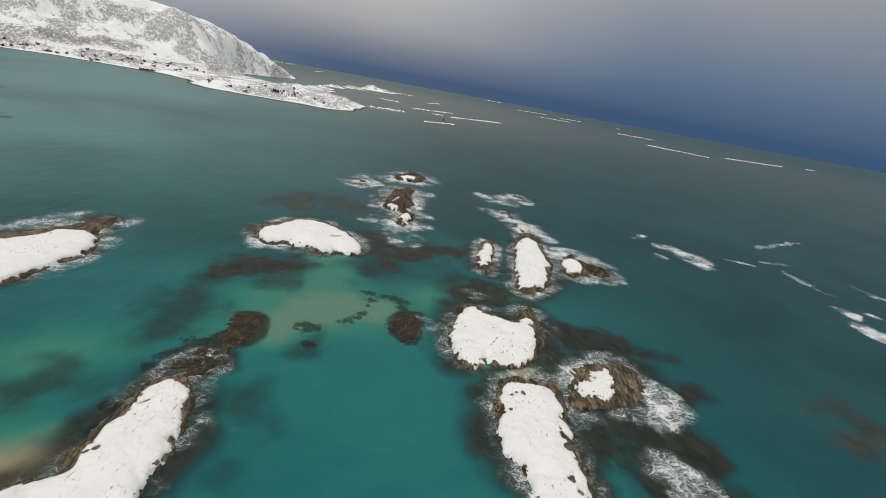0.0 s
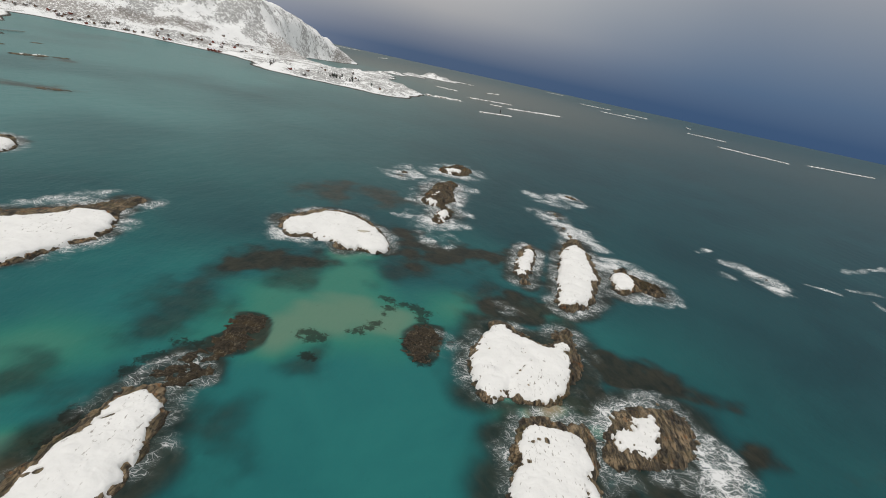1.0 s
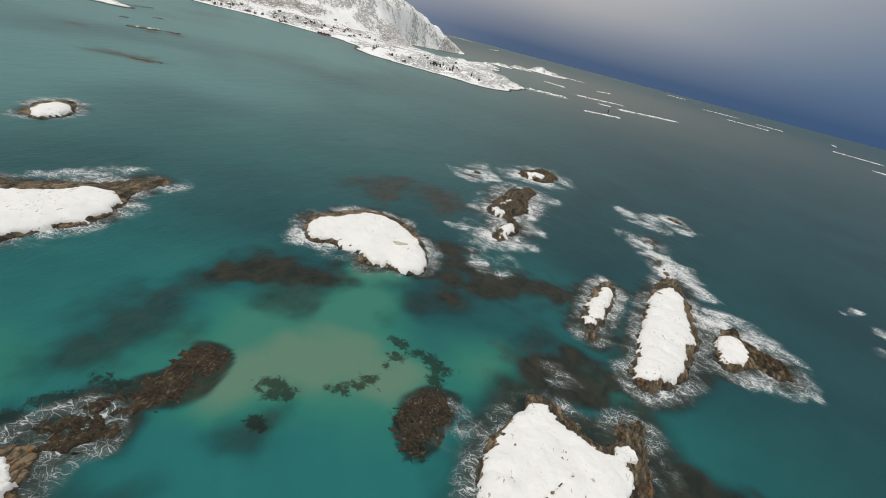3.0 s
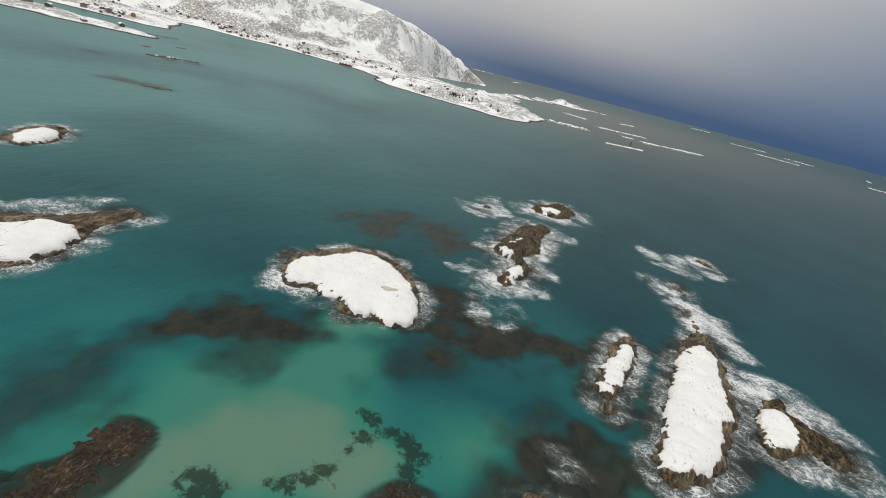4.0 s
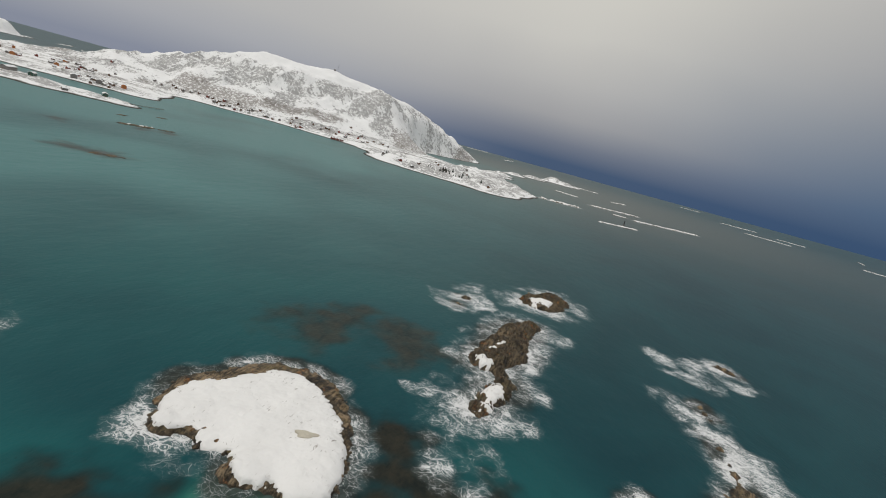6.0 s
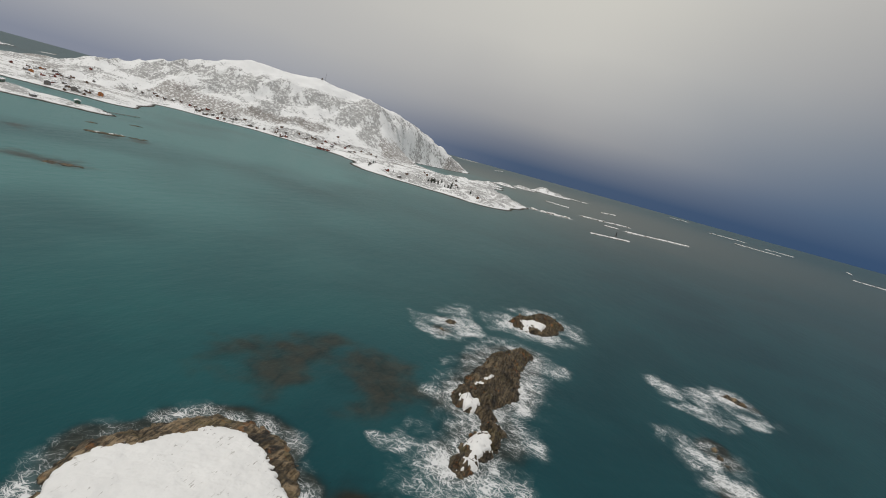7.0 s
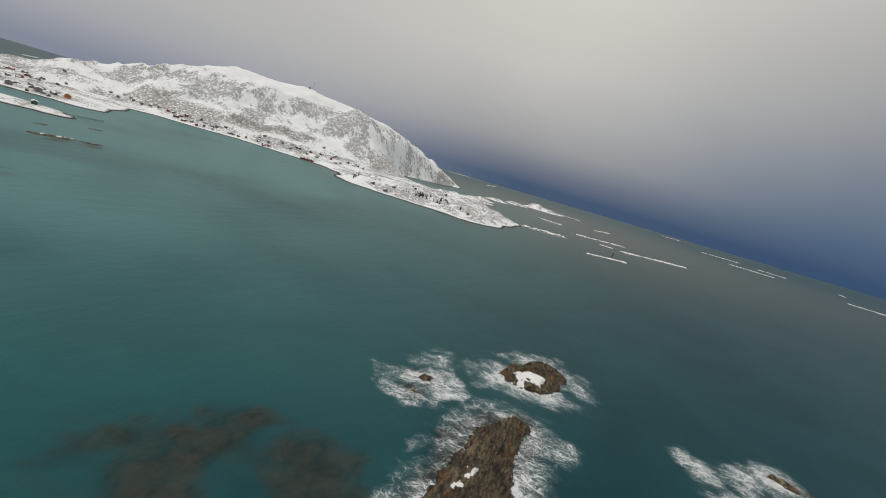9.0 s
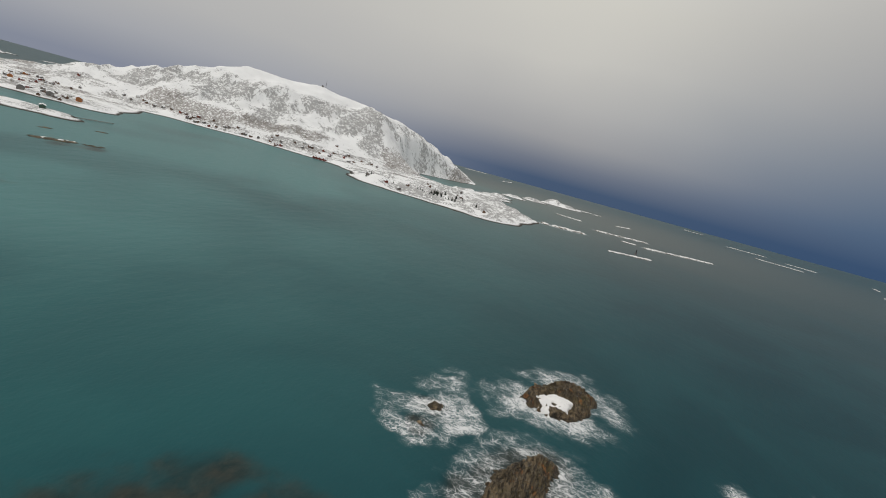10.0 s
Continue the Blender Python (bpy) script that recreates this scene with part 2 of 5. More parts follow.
def sea_material():
    m, t, b = material("sea_water")
    p = place(t)
    shallow, sand, kelp, weed, surf, green, sheen_silt, beach, shoal = (attribute(t, n) for n in ("shallow", "sand", "kelp", "weed", "surf", "green", "sheen_silt", "beach", "shoal"))
    big = noise_node(t, p, 0.010, 5, 0.62, 0.6)
    ragged = noise_node(t, place(t, (1, 0.62, 1)), 0.12, 6, 0.66, 0.8)
    torn = noise_node(t, p, 0.42, 5, 0.7, 0.6)
    # open water, its silt with sky sheen painted in, the turquoise lagoon, sand and weed on the bottom
    col = mix_colour(t, smooth_range(t, big, 0.32, 0.68), (0.007, 0.041, 0.051), (0.011, 0.058, 0.068))
    # far off, the reflected grey sky is painted in with the silt
    col = mix_colour(t, sheen_silt, col, (0.084, 0.100, 0.091))
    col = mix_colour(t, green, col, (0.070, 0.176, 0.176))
    col = mix_colour(t, shallow, col, mix_colour(t, smooth_range(t, big, 0.30, 0.70), (0.013, 0.104, 0.110), (0.021, 0.150, 0.141)))
    col = mix_colour(t, smooth_range(t, sand, 0.05, 0.7), col, (0.028, 0.165, 0.125))
    col = mix_colour(t, math_node(t, "MULTIPLY", smooth_range(t, sand, 0.45, 1.15), 0.50), col, (0.19, 0.22, 0.15))
    col = mix_colour(t, math_node(t, "MULTIPLY", beach, 0.85), col, (0.33, 0.235, 0.135))
    deep = smooth_range(t, math_node(t, "ADD", kelp, math_node(t, "MULTIPLY_ADD", ragged, 0.30, -0.15)), 0.08, 0.92)
    fronds = smooth_range(t, noise_node(t, place(t, (1, 0.7, 1), 0.4), 0.16, 7, 0.7, 0.5), 0.28, 0.72)
    col = mix_colour(t, math_node(t, "MULTIPLY", deep, 0.92), col, mix_colour(t, smooth_range(t, kelp, 0.35, 0.95), (0.008, 0.034, 0.040), mix_colour(t, fronds, (0.011, 0.012, 0.010), (0.036, 0.030, 0.020))))
    col = mix_colour(t, math_node(t, "MULTIPLY", smooth_range(t, math_node(t, "ADD", shoal, math_node(t, "MULTIPLY_ADD", ragged, 0.6, -0.3)), 0.12, 1.0), 0.78), col, mix_colour(t, fronds, (0.017, 0.021, 0.018), (0.056, 0.046, 0.033)))
    tuft = smooth_range(t, math_node(t, "ADD", weed, math_node(t, "MULTIPLY_ADD", torn, 2.4, -1.2)), 0.35, 0.80)
    col = mix_colour(t, math_node(t, "MULTIPLY", tuft, 0.76), col, (0.012, 0.011, 0.008))
    # lace of foam: thin bright threads that close up where the surf is thick
    wob = nd(t, "ShaderNodeTexNoise", Scale=0.20, Detail=2.5, Roughness=0.55)
    t.links.new(p, wob.inputs["Vector"])
    shift = nd(t, "ShaderNodeVectorMath", "MULTIPLY_ADD")
    t.links.new(wob.outputs["Color"], shift.inputs[0])
    shift.inputs[1].default_value = (6.5, 6.5, 0)
    t.links.new(place(t, (0.82, 1.1, 1), 0.15), shift.inputs[2])
    q = shift.outputs[0]
    n1 = noise_node(t, q, 0.45, 4, 0.6, 0.4)
    curl = math_node(t, "SUBTRACT", 1.0, math_node(t, "MULTIPLY", math_node(t, "ABSOLUTE", math_node(t, "SUBTRACT", n1, 0.5)), 11.0), clamp=True)
    lace = math_node(t, "MAXIMUM", math_node(t, "MAXIMUM", web(t, q, 0.34, 5.0), math_node(t, "MULTIPLY", web(t, q, 0.74, 4.0), 0.88)), curl)
    clump = noise_node(t, p, 0.15, 3, 0.6, 0.5)
    thick = math_node(t, "ADD", surf, math_node(t, "MULTIPLY_ADD", clump, 1.0, -0.5))
    amount = math_node(t, "ADD", math_node(t, "MULTIPLY", thick, 0.62), lace)
    foam = math_node(t, "MULTIPLY", smooth_range(t, amount, 1.24, 1.54), smooth_range(t, surf, 0.10, 0.60))
    foam = math_node(t, "MAXIMUM", math_node(t, "MULTIPLY", foam, 0.88), math_node(t, "MULTIPLY", smooth_range(t, thick, 0.98, 1.5), 0.85))
    # churned pale water under thick foam
    milk = math_node(t, "MULTIPLY", smooth_range(t, thick, 0.35, 1.2), 0.50)
    col = mix_colour(t, milk, col, (0.24, 0.30, 0.30))
    col = mix_colour(t, foam, col, (0.78, 0.78, 0.78))
    t.links.new(col, b.inputs["Base Color"])
    b.inputs["IOR"].default_value = 1.333
    b.inputs["Specular IOR Level"].default_value = 0.06
    r = math_node(t, "MULTIPLY_ADD", foam, 0.5, 0.32)
    t.links.new(r, b.inputs["Roughness"])
    # wind ripples and swell
    swell = noise_node(t, place(t, (1, 0.45, 1), 0.5), 0.10, 4, 0.6)
    chop = noise_node(t, place(t, (1, 0.6, 1), 0.5), 0.8, 4, 0.6)
    hgt = math_node(t, "ADD", math_node(t, "MULTIPLY", swell, 2.2), math_node(t, "MULTIPLY", chop, 0.5))
    hgt = math_node(t, "ADD", hgt, math_node(t, "MULTIPLY", foam, 0.6))
    relief(t, b, hgt, 0.5, 0.5)
    return m


def land_material():
    m, t, b = material("snowy_land")
    p = place(t)
    bare, scrub = attribute(t, "bare"), attribute(t, "scrub")
    fine = noise_node(t, place(t, (1, 1, 0.5)), 0.07, 8, 0.78)
    mid = noise_node(t, p, 0.02, 5, 0.6)
    col = mix_colour(t, smooth_range(t, mid, 0.3, 0.7), (0.78, 0.78, 0.775), (0.86, 0.86, 0.855))
    # thin snow over crags: a grey veil, and dark stones and gullies in it
    speck = noise_node(t, place(t, (1, 1, 0.4)), 0.15, 5, 0.70, 0.8)
    veil_amount = math_node(t, "MULTIPLY", bare, math_node(t, "MULTIPLY_ADD", smooth_range(t, fine, 0.40, 0.62), 0.14, 0.02))
    col = mix_colour(t, veil_amount, col, (0.27, 0.265, 0.255))
    spots = smooth_range(t, math_node(t, "ADD", speck, math_node(t, "MULTIPLY_ADD", bare, 0.24, -0.19)), 0.48, 0.54)
    col = mix_colour(t, math_node(t, "MULTIPLY", spots, 0.64), col, (0.140, 0.135, 0.126))
    wood = smooth_range(t, math_node(t, "ADD", noise_node(t, p, 0.16, 7, 0.80), math_node(t, "MULTIPLY_ADD", scrub, 0.27, -0.22)), 0.48, 0.55)
    col = mix_colour(t, math_node(t, "MULTIPLY", wood, 0.74), col, (0.17, 0.145, 0.125))
    z = nd(t, "ShaderNodeSeparateXYZ")
    g = t.nodes.new("ShaderNodeNewGeometry")
    t.links.new(g.outputs["Position"], z.inputs[0])
    tide = math_node(t, "SUBTRACT", 1.0, smooth_range(t, math_node(t, "ADD", z.outputs["Z"], math_node(t, "MULTIPLY", fine, -2.0)), -0.4, 0.7))
    col = mix_colour(t, tide, col, (0.055, 0.048, 0.040))
    t.links.new(col, b.inputs["Base Color"])
    b.inputs["Roughness"].default_value = 0.85
    b.inputs["Specular IOR Level"].default_value = 0.15
    relief(t, b, fine, 0.8, 2.5)
    return m


def plain(name, colour, rough=0.7, spread=0.12, size=1.5, metal=0.0):
    m, t, b = material(name)
    p = place(t)
    dark = tuple(c * (1 - 2 * spread) for c in colour)
    n = math_node(t, "ADD", math_node(t, "MULTIPLY", noise_node(t, p, 1 / size, 5, 0.65), 0.6), math_node(t, "MULTIPLY", noise_node(t, p, 6 / size, 3), 0.4))
    t.links.new(mix_colour(t, smooth_range(t, n, 0.35, 0.65), dark, colour), b.inputs["Base Color"])
    b.inputs["Roughness"].default_value, b.inputs["Metallic"].default_value = rough, metal
    relief(t, b, n, 0.3, 0.05)
    return m


SNOW, WEED, SEA, LAND = snow_material(), weed_material(), sea_material(), land_material()
ROCK = [rock_material(a) for a in (0.15, -0.35, 0.9)]
OLIVE = rock_material(-0.45, "olive_rock", 0.35)
ICE = plain("pool_ice", (0.50, 0.46, 0.37), 0.35, 0.1, 3)
RED, OCHRE, WHITE = plain("red_boards", (0.20, 0.035, 0.022)), plain("ochre_boards", (0.42, 0.16, 0.05)), plain("white_boards", (0.62, 0.61, 0.58))
GREY, BROWN, DARK = plain("grey_boards", (0.20, 0.19, 0.18)), plain("brown_boards", (0.15, 0.09, 0.06)), plain("dark_glass", (0.02, 0.022, 0.025), 0.15)
GREEN = plain("green_boards", (0.05, 0.11, 0.08))
STEEL, PLANK = plain("galvanised_steel", (0.28, 0.29, 0.30), 0.45, 0.1, 1.0, 0.6), plain("pier_planks", (0.17, 0.15, 0.13))
DARK_IRON = plain("dark_iron", (0.035, 0.033, 0.032), 0.5)
BARK, NEEDLE, TWIG = plain("bark", (0.05, 0.04, 0.03)), plain("needles", (0.022, 0.035, 0.022)), plain("birch_twigs", (0.10, 0.075, 0.06))
ROOF_SNOW = plain("roof_snow", (0.80, 0.80, 0.80), 0.8, 0.04)
# snow of the far mountains, its haze put into the pale blue colour
HAZE_ROCK = plain("haze_tinted_snow", (0.42, 0.46, 0.53), 0.9, 0.10, 120.0)


# ---------------------------------------------------------------- mesh helpers
def mesh_object(name, verts, faces, mat, parent=None, smooth=True, label="", attrs=None):
    me = bpy.data.meshes.new(name)
    me.from_pydata(verts, [], faces)
    me.materials.append(mat)
    if smooth:
        me.polygons.foreach_set("use_smooth", [True] * len(me.polygons))
    for key, values in (attrs or {}).items():
        a = me.attributes.new(key, "FLOAT", "POINT")
        a.data.foreach_set("value", np.asarray(values, np.float32))
    me.update()
    ob = new(name, me)
    ob.parent = parent
    if label:
        ob["label"] = label
    return ob


def part(name, bm, mat, parent, label=""):
    me = bpy.data.meshes.new(name)
    bm.to_mesh(me)
    bm.free()
    me.materials.append(mat)
    ob = new(name, me)
    ob.parent = parent
    if label:
        ob["label"] = label
    return ob


def empty(name, m):
    ob = new(name)
    ob.empty_display_size = 1.0
    ob.matrix_world = m
    return ob


def box(bm, x0, x1, y0, y1, z0, z1):
    r = bmesh.ops.create_cube(bm, size=1)
    for v in r["verts"]:
        v.co = Vector(((x0 + x1) / 2 + v.co.x * (x1 - x0), (y0 + y1) / 2 + v.co.y * (y1 - y0), (z0 + z1) / 2 + v.co.z * (z1 - z0)))
    return r["verts"]


def rod(bm, a, b, r0, r1, sides=6):
    a, b = Vector(a), Vector(b)
    r = bmesh.ops.create_cone(bm, cap_ends=True, segments=sides, radius1=r0, radius2=r1, depth=(b - a).length)
    m = Matrix.Translation((a + b) / 2) @ (b - a).to_track_quat("Z", "Y").to_matrix().to_4x4()
    bmesh.ops.transform(bm, matrix=m, verts=r["verts"])


def sheet(xs, ys, z, keep):
    """Vertices and quads of a height grid, where keep says so for all four corners' sake."""
    nx, ny = len(xs), len(ys)
    gx, gy = np.meshgrid(xs, ys)
    quad = keep[:-1, :-1] | keep[1:, :-1] | keep[:-1, 1:] | keep[1:, 1:]
    jy, jx = np.nonzero(quad)
    a = jy * nx + jx
    faces = np.stack([a, a + 1, a + nx + 1, a + nx], 1)
    used = np.unique(faces)
    back = np.zeros(nx * ny, np.int64)
    back[used] = np.arange(len(used))
    verts = np.stack([gx.ravel()[used], gy.ravel()[used], z.ravel()[used]], 1)
    return verts.tolist(), back[faces].tolist(), used


# ---------------------------------------------------------------- plan of the skerries (x, y, radius in metres)
A_ROCK = [(-49.1, 285.9, 22.3), (-32.3, 272.3, 15.9), (-65, 270.7, 11.8), (-69.2, 279.4, 8.8), (-38.8, 255.6, 5.2), (-54.6, 265.4, 5.5), (-26.8, 285.5, 4.6), (-22.9, 265.3, 6.7), (-74.5, 275.2, 4), (-66.7, 258.4, 3.4), (-26.3, 264.2, 4.5), (-69.1, 289.8, 2.9), (-30.2, 291.3, 3.3), (-61.3, 301, 3.4)]
A_SNOW = [(-47.5, 278.2, 18.5), (-31.7, 271.1, 12.9), (-62.8, 269.8, 10.1), (-22.6, 260.7, 5.9), (-35.6, 257.7, 4.8), (-30.8, 281.9, 5.7), (-50.7, 294.1, 4.5), (-65, 260, 4), (-21.9, 268.5, 4.8), (-36.9, 261.2, 5.1), (-52.3, 261.5, 3.1), (-45.1, 294.2, 2.8), (-54.7, 293.4, 3.1), (-35.2, 283.6, 6.7)]
B_ROCK = [(61.4, 286.2, 5.5), (62.5, 292.3, 4.8), (63.8, 298.2, 5), (60, 279.2, 5.2), (65.3, 304.6, 4.7), (58.6, 272.6, 4.5), (67, 312, 4.1), (57.7, 265, 4), (56.8, 257, 3.8)]
B_SNOW = [(58.6, 273.4, 3.7), (59.3, 278.7, 3.4), (59.9, 282.2, 2.9), (61.4, 286.1, 3.2), (62.5, 290.2, 2.6), (56.2, 267.2, 2.9), (64.1, 294.9, 3), (65.6, 301.1, 2.6)]
C_ROCK = [(93.1, 283, 11.8), (95.4, 293.4, 12.2), (90.7, 275.7, 11.5), (96.8, 306.3, 10.8), (87.5, 264.5, 10.9), (98.9, 318.5, 10.1), (84.2, 251.8, 10.1), (100.5, 330.2, 8.3), (79.6, 242.4, 7.2), (102.8, 339.5, 5.6), (74.8, 235.6, 4.5)]
C_SNOW = [(91.5, 281.2, 10.7), (87, 272.6, 8.6), (92.4, 293, 8.8), (85.9, 264.5, 8.9), (94.2, 302.4, 8.2), (83.9, 254.8, 8.3), (95.2, 310.1, 7.6), (97, 316.5, 6.6), (81, 247.1, 7.2), (75.2, 240.3, 3.6), (99.5, 322.5, 4)]
D_ROCK = [(124.1, 286.2, 11), (134.8, 284.4, 8), (123.1, 296.6, 5.5), (118.8, 277.4, 5.4), (116, 273, 4.4), (113.2, 268.7, 3.5), (123.1, 301.1, 4), (136.4, 279.4, 5.1), (135.4, 276.8, 3.1), (120.7, 293.4, 3.7), (124.9, 302.4, 1.7)]
D_SNOW = [(118.2, 285.5, 4.8), (117.7, 278.6, 4.7), (118.9, 290.2, 4.1), (114.9, 274.9, 3.3), (111.7, 271.2, 1.5), (120.1, 281.4, 3), (115.3, 283.8, 2.6)]
E_ROCK = [(47, 181.5, 20), (63.3, 189, 9.5), (40.9, 202.2, 7.2), (34.4, 164.2, 7), (67.5, 197.9, 5.6), (67.7, 204.6, 5.3), (66.1, 180.6, 4.1), (33.6, 174.6, 7.7), (56.9, 166.9, 4.5), (69.3, 210.2, 3.8), (48.5, 199.2, 4.1), (46.1, 163.8, 2.7), (35.1, 194.6, 4)]
E_SNOW = [(44.1, 180.4, 15.7), (50.5, 169.4, 9.6), (34.4, 169.8, 6.7), (58.7, 185.2, 6.5), (57.5, 175.1, 5.8), (45.2, 163.1, 4.7), (39.9, 194.5, 5.6), (33.4, 162.9, 4.7), (30.9, 175.3, 2.5), (60.6, 179.5, 2.4), (64.8, 194.9, 3.1), (39.7, 198.9, 2.7), (36.6, 190.6, 4), (33.7, 157.7, 2.1)]
F_ROCK = [(87.8, 154.9, 13.5), (79.2, 147.3, 9.9), (95.8, 162.4, 8.4), (71.4, 141.3, 5.7), (99.9, 168.5, 1.6), (90.1, 146.3, 3.7), (98.8, 155.5, 0.8), (80.8, 160.8, 2.9)]
F_SNOW = [(81, 148.6, 4.2), (84.1, 152.1, 3.7), (85.2, 157.7, 3.5), (80.9, 146.5, 2.5), (76.6, 149, 3.7), (89.5, 161.6, 0.8), (72.7, 146.4, 1)]
G_ROCK = [(49, 124.6, 13.5), (52.2, 138.9, 13.5), (50.9, 111.7, 10.4), (60.9, 147.3, 6.1), (54.6, 104.7, 6.7), (46.7, 102.8, 5.1), (41.6, 116.2, 4.8), (50.7, 151.4, 3), (41, 133.9, 2.3), (45.7, 148.9, 2.3), (63.2, 152.1, 1.8), (51.7, 84.1, 10.9), (52, 70, 9)]
G_SNOW = [(46.4, 117.5, 9.8), (50.2, 135.4, 9.5), (49.1, 127.8, 8.2), (50.3, 107.3, 8), (48.3, 100.8, 5.4), (53, 99.5, 4.3), (57.8, 141.9, 3.1), (46.5, 140.8, 4.4), (42.2, 122.4, 4.1), (54.8, 111.8, 2.6), (43.7, 96.3, 1.9), (49.6, 79.7, 7.3), (51, 70, 6), (59.6, 126.0, 1.3), (59.7, 122.5, 1.3), (60.2, 134.0, 0.9)]
H_ROCK = [(-62.3, 112, 11.1), (-61.7, 100.7, 9.8), (-61.1, 122, 9.1), (-63.6, 129, 5.5), (-69.5, 93.5, 3.9), (-55.4, 93.1, 2.3), (-69.4, 103.1, 3.3), (-62, 133.3, 2.2), (-58.9, 128.6, 1.7), (-76.7, 90.2, 1.5), (-63.7, 95.6, 3.9), (-76.4, 84.6, 7.6), (-72.4, 76.6, 11.1), (-80, 62, 10)]
H_SNOW = [(-60.8, 103.7, 8.9), (-61.6, 95.6, 6.6), (-59.4, 112.4, 7), (-61.3, 120.1, 5.4), (-61.1, 125.8, 3.5), (-67.5, 90.6, 3.8), (-56.1, 90.8, 3.4), (-66.2, 109.1, 2.9), (-74, 88.1, 1.9), (-58.7, 101.5, 4.8), (-61.9, 94, 5.8), (-58.8, 123.4, 3.2), (-62.7, 123.2, 2.5), (-66.7, 86.5, 9.6), (-74.3, 83, 6.4), (-72, 74, 8.3), (-79, 62, 6.8)]
M_ROCK = [(-158.5, 210.3, 21.9), (-151.3, 230, 14.5), (-151.7, 188.8, 9.6), (-180.4, 211.9, 9), (-150.1, 243.8, 8.1), (-140.7, 219.8, 5.8), (-148.2, 252.9, 5.4), (-145.7, 260.4, 4.6), (-149.1, 179.1, 4), (-161, 190.5, 4.4), (-176.5, 204.2, 4.4), (-145.1, 196, 4), (-163.7, 230, 3.5)]
M_SNOW = [(-153.8, 201.2, 16.3), (-147.3, 214, 13.7), (-148.9, 187, 8.4), (-144.2, 227.8, 7.2), (-167.4, 200.5, 6.6), (-166, 204.7, 5.4), (-146.4, 178.7, 3.6), (-148.5, 227.3, 5.9), (-139.1, 223.3, 3.5), (-137.7, 212.7, 2.7)]
N_ROCK = [(-254, 297.2, 9.6), (-258.7, 305.8, 9.4), (-261.1, 312.1, 6.6), (-252.7, 288, 5.5), (-257.7, 289.4, 1.2), (-263.1, 317.1, 4.5)]
N_SNOW = [(-252.5, 298.8, 5.6), (-248.1, 293.2, 6.9), (-253.7, 306.1, 4.8), (-245.6, 286.6, 3.5), (-250.5, 301.3, 5.3)]
P_ROCK = [(17.7, 487.9, 13.3), (23.1, 500.1, 10.6), (8.3, 480.2, 6.7), (17.4, 476.3, 5.9), (19.9, 497.8, 8), (7.9, 487.5, 4.4), (5.1, 473.9, 2.4), (15.9, 507.4, 2.1)]
P_SNOW = [(16.2, 480.4, 4.6), (12.5, 476.3, 4.3), (12.7, 471.3, 0.7), (8.2, 476.8, 0.7), (17.7, 482.8, 3.1)]
Q_ROCK = [(-27.6, 443.8, 2.4), (-27.7, 441.3, 1.8), (-28.9, 428.9, 1.6)]
R_ROCK = [(6.9, 385.9, 12.1), (3.8, 375.8, 10.1), (7.1, 396.5, 10.6), (7.6, 406.5, 9.3), (7.9, 415.3, 9), (11.1, 423.9, 7.4), (-0.4, 366.8, 6.7), (9.3, 362.1, 5.3), (11.8, 345.8, 6), (10.2, 337.4, 5.4), (14.6, 432.6, 5.9), (12.7, 354.3, 5.4), (7.7, 328.7, 4.9)]
R_SNOW = [(10.5, 342.3, 2.8), (9.8, 339.3, 2.4), (9.8, 334.8, 2), (9.4, 330.2, 1.7), (11.2, 346.9, 1.2), (8.8, 325.4, 1.2), (-0.3, 364.6, 1.6), (1.9, 362.3, 1.6), (3.5, 365.4, 1.1), (1.7, 379.8, 1.6), (3.1, 384.8, 1.5), (4.7, 389.3, 1)]
S_ROCK = [(125.4, 480, 2.6), (129, 477.8, 2.8), (133, 475.4, 2.4)]
T_ROCK = [(101.2, 407.1, 1.7), (102.2, 400.2, 2), (103.5, 395.9, 1.6), (101.2, 378, 1.6), (101.1, 369.5, 1.8), (102, 361.1, 1.7), (102.6, 353.8, 2), (103.2, 347.1, 2.4), (103.3, 340.9, 2.6), (105.4, 376.3, 1.3)]
U_ROCK = [(242.3, 351.8, 1.6), (245.2, 346.4, 2), (248, 343.2, 1.6)]
I_REEF = [(-53, 160.9, 4.1), (-52.7, 165.6, 3.8), (-52, 170.1, 3.2), (-53.5, 156.6, 3.4), (-51.5, 173.6, 3), (-53.4, 174.7, 0.8)]
I2_REEF = [(-58.5, 143.7, 4.9), (-58.4, 148.6, 2.8), (-61.3, 140, 2.4), (-59.7, 139.9, 2.4), (-56.9, 144.1, 2.9), (-57.3, 150.4, 0.8)]
J_REEF = [(8.8, 185.9, 5.3), (9.3, 177.9, 3.8), (10.7, 189.8, 3.6), (10.1, 174.6, 2), (6.6, 181, 4.2)]

SAND = [(-31.8, 187.9, 7), (-22, 194.4, 8), (-38.9, 179.5, 5), (-9.6, 195.3, 6), (-21.9, 183.1, 5), (-40.8, 167.8, 5), (-18.2, 196.7, 6), (-4.2, 189.2, 5), (-38.6, 191.7, 5), (-28.3, 255.6, 2), (-35.2, 245.3, 3), (-84.8, 97.8, 6.4), (-93, 100.1, 5.9), (-84.7, 92.5, 4.7), (51.5, 154.9, 3.2), (56.4, 157.7, 3.2), (53.5, 160.0, 2.4), (45.2, 152.6, 2.6), (68.5, 151.5, 2.4), (39.0, 159.0, 2.0)]
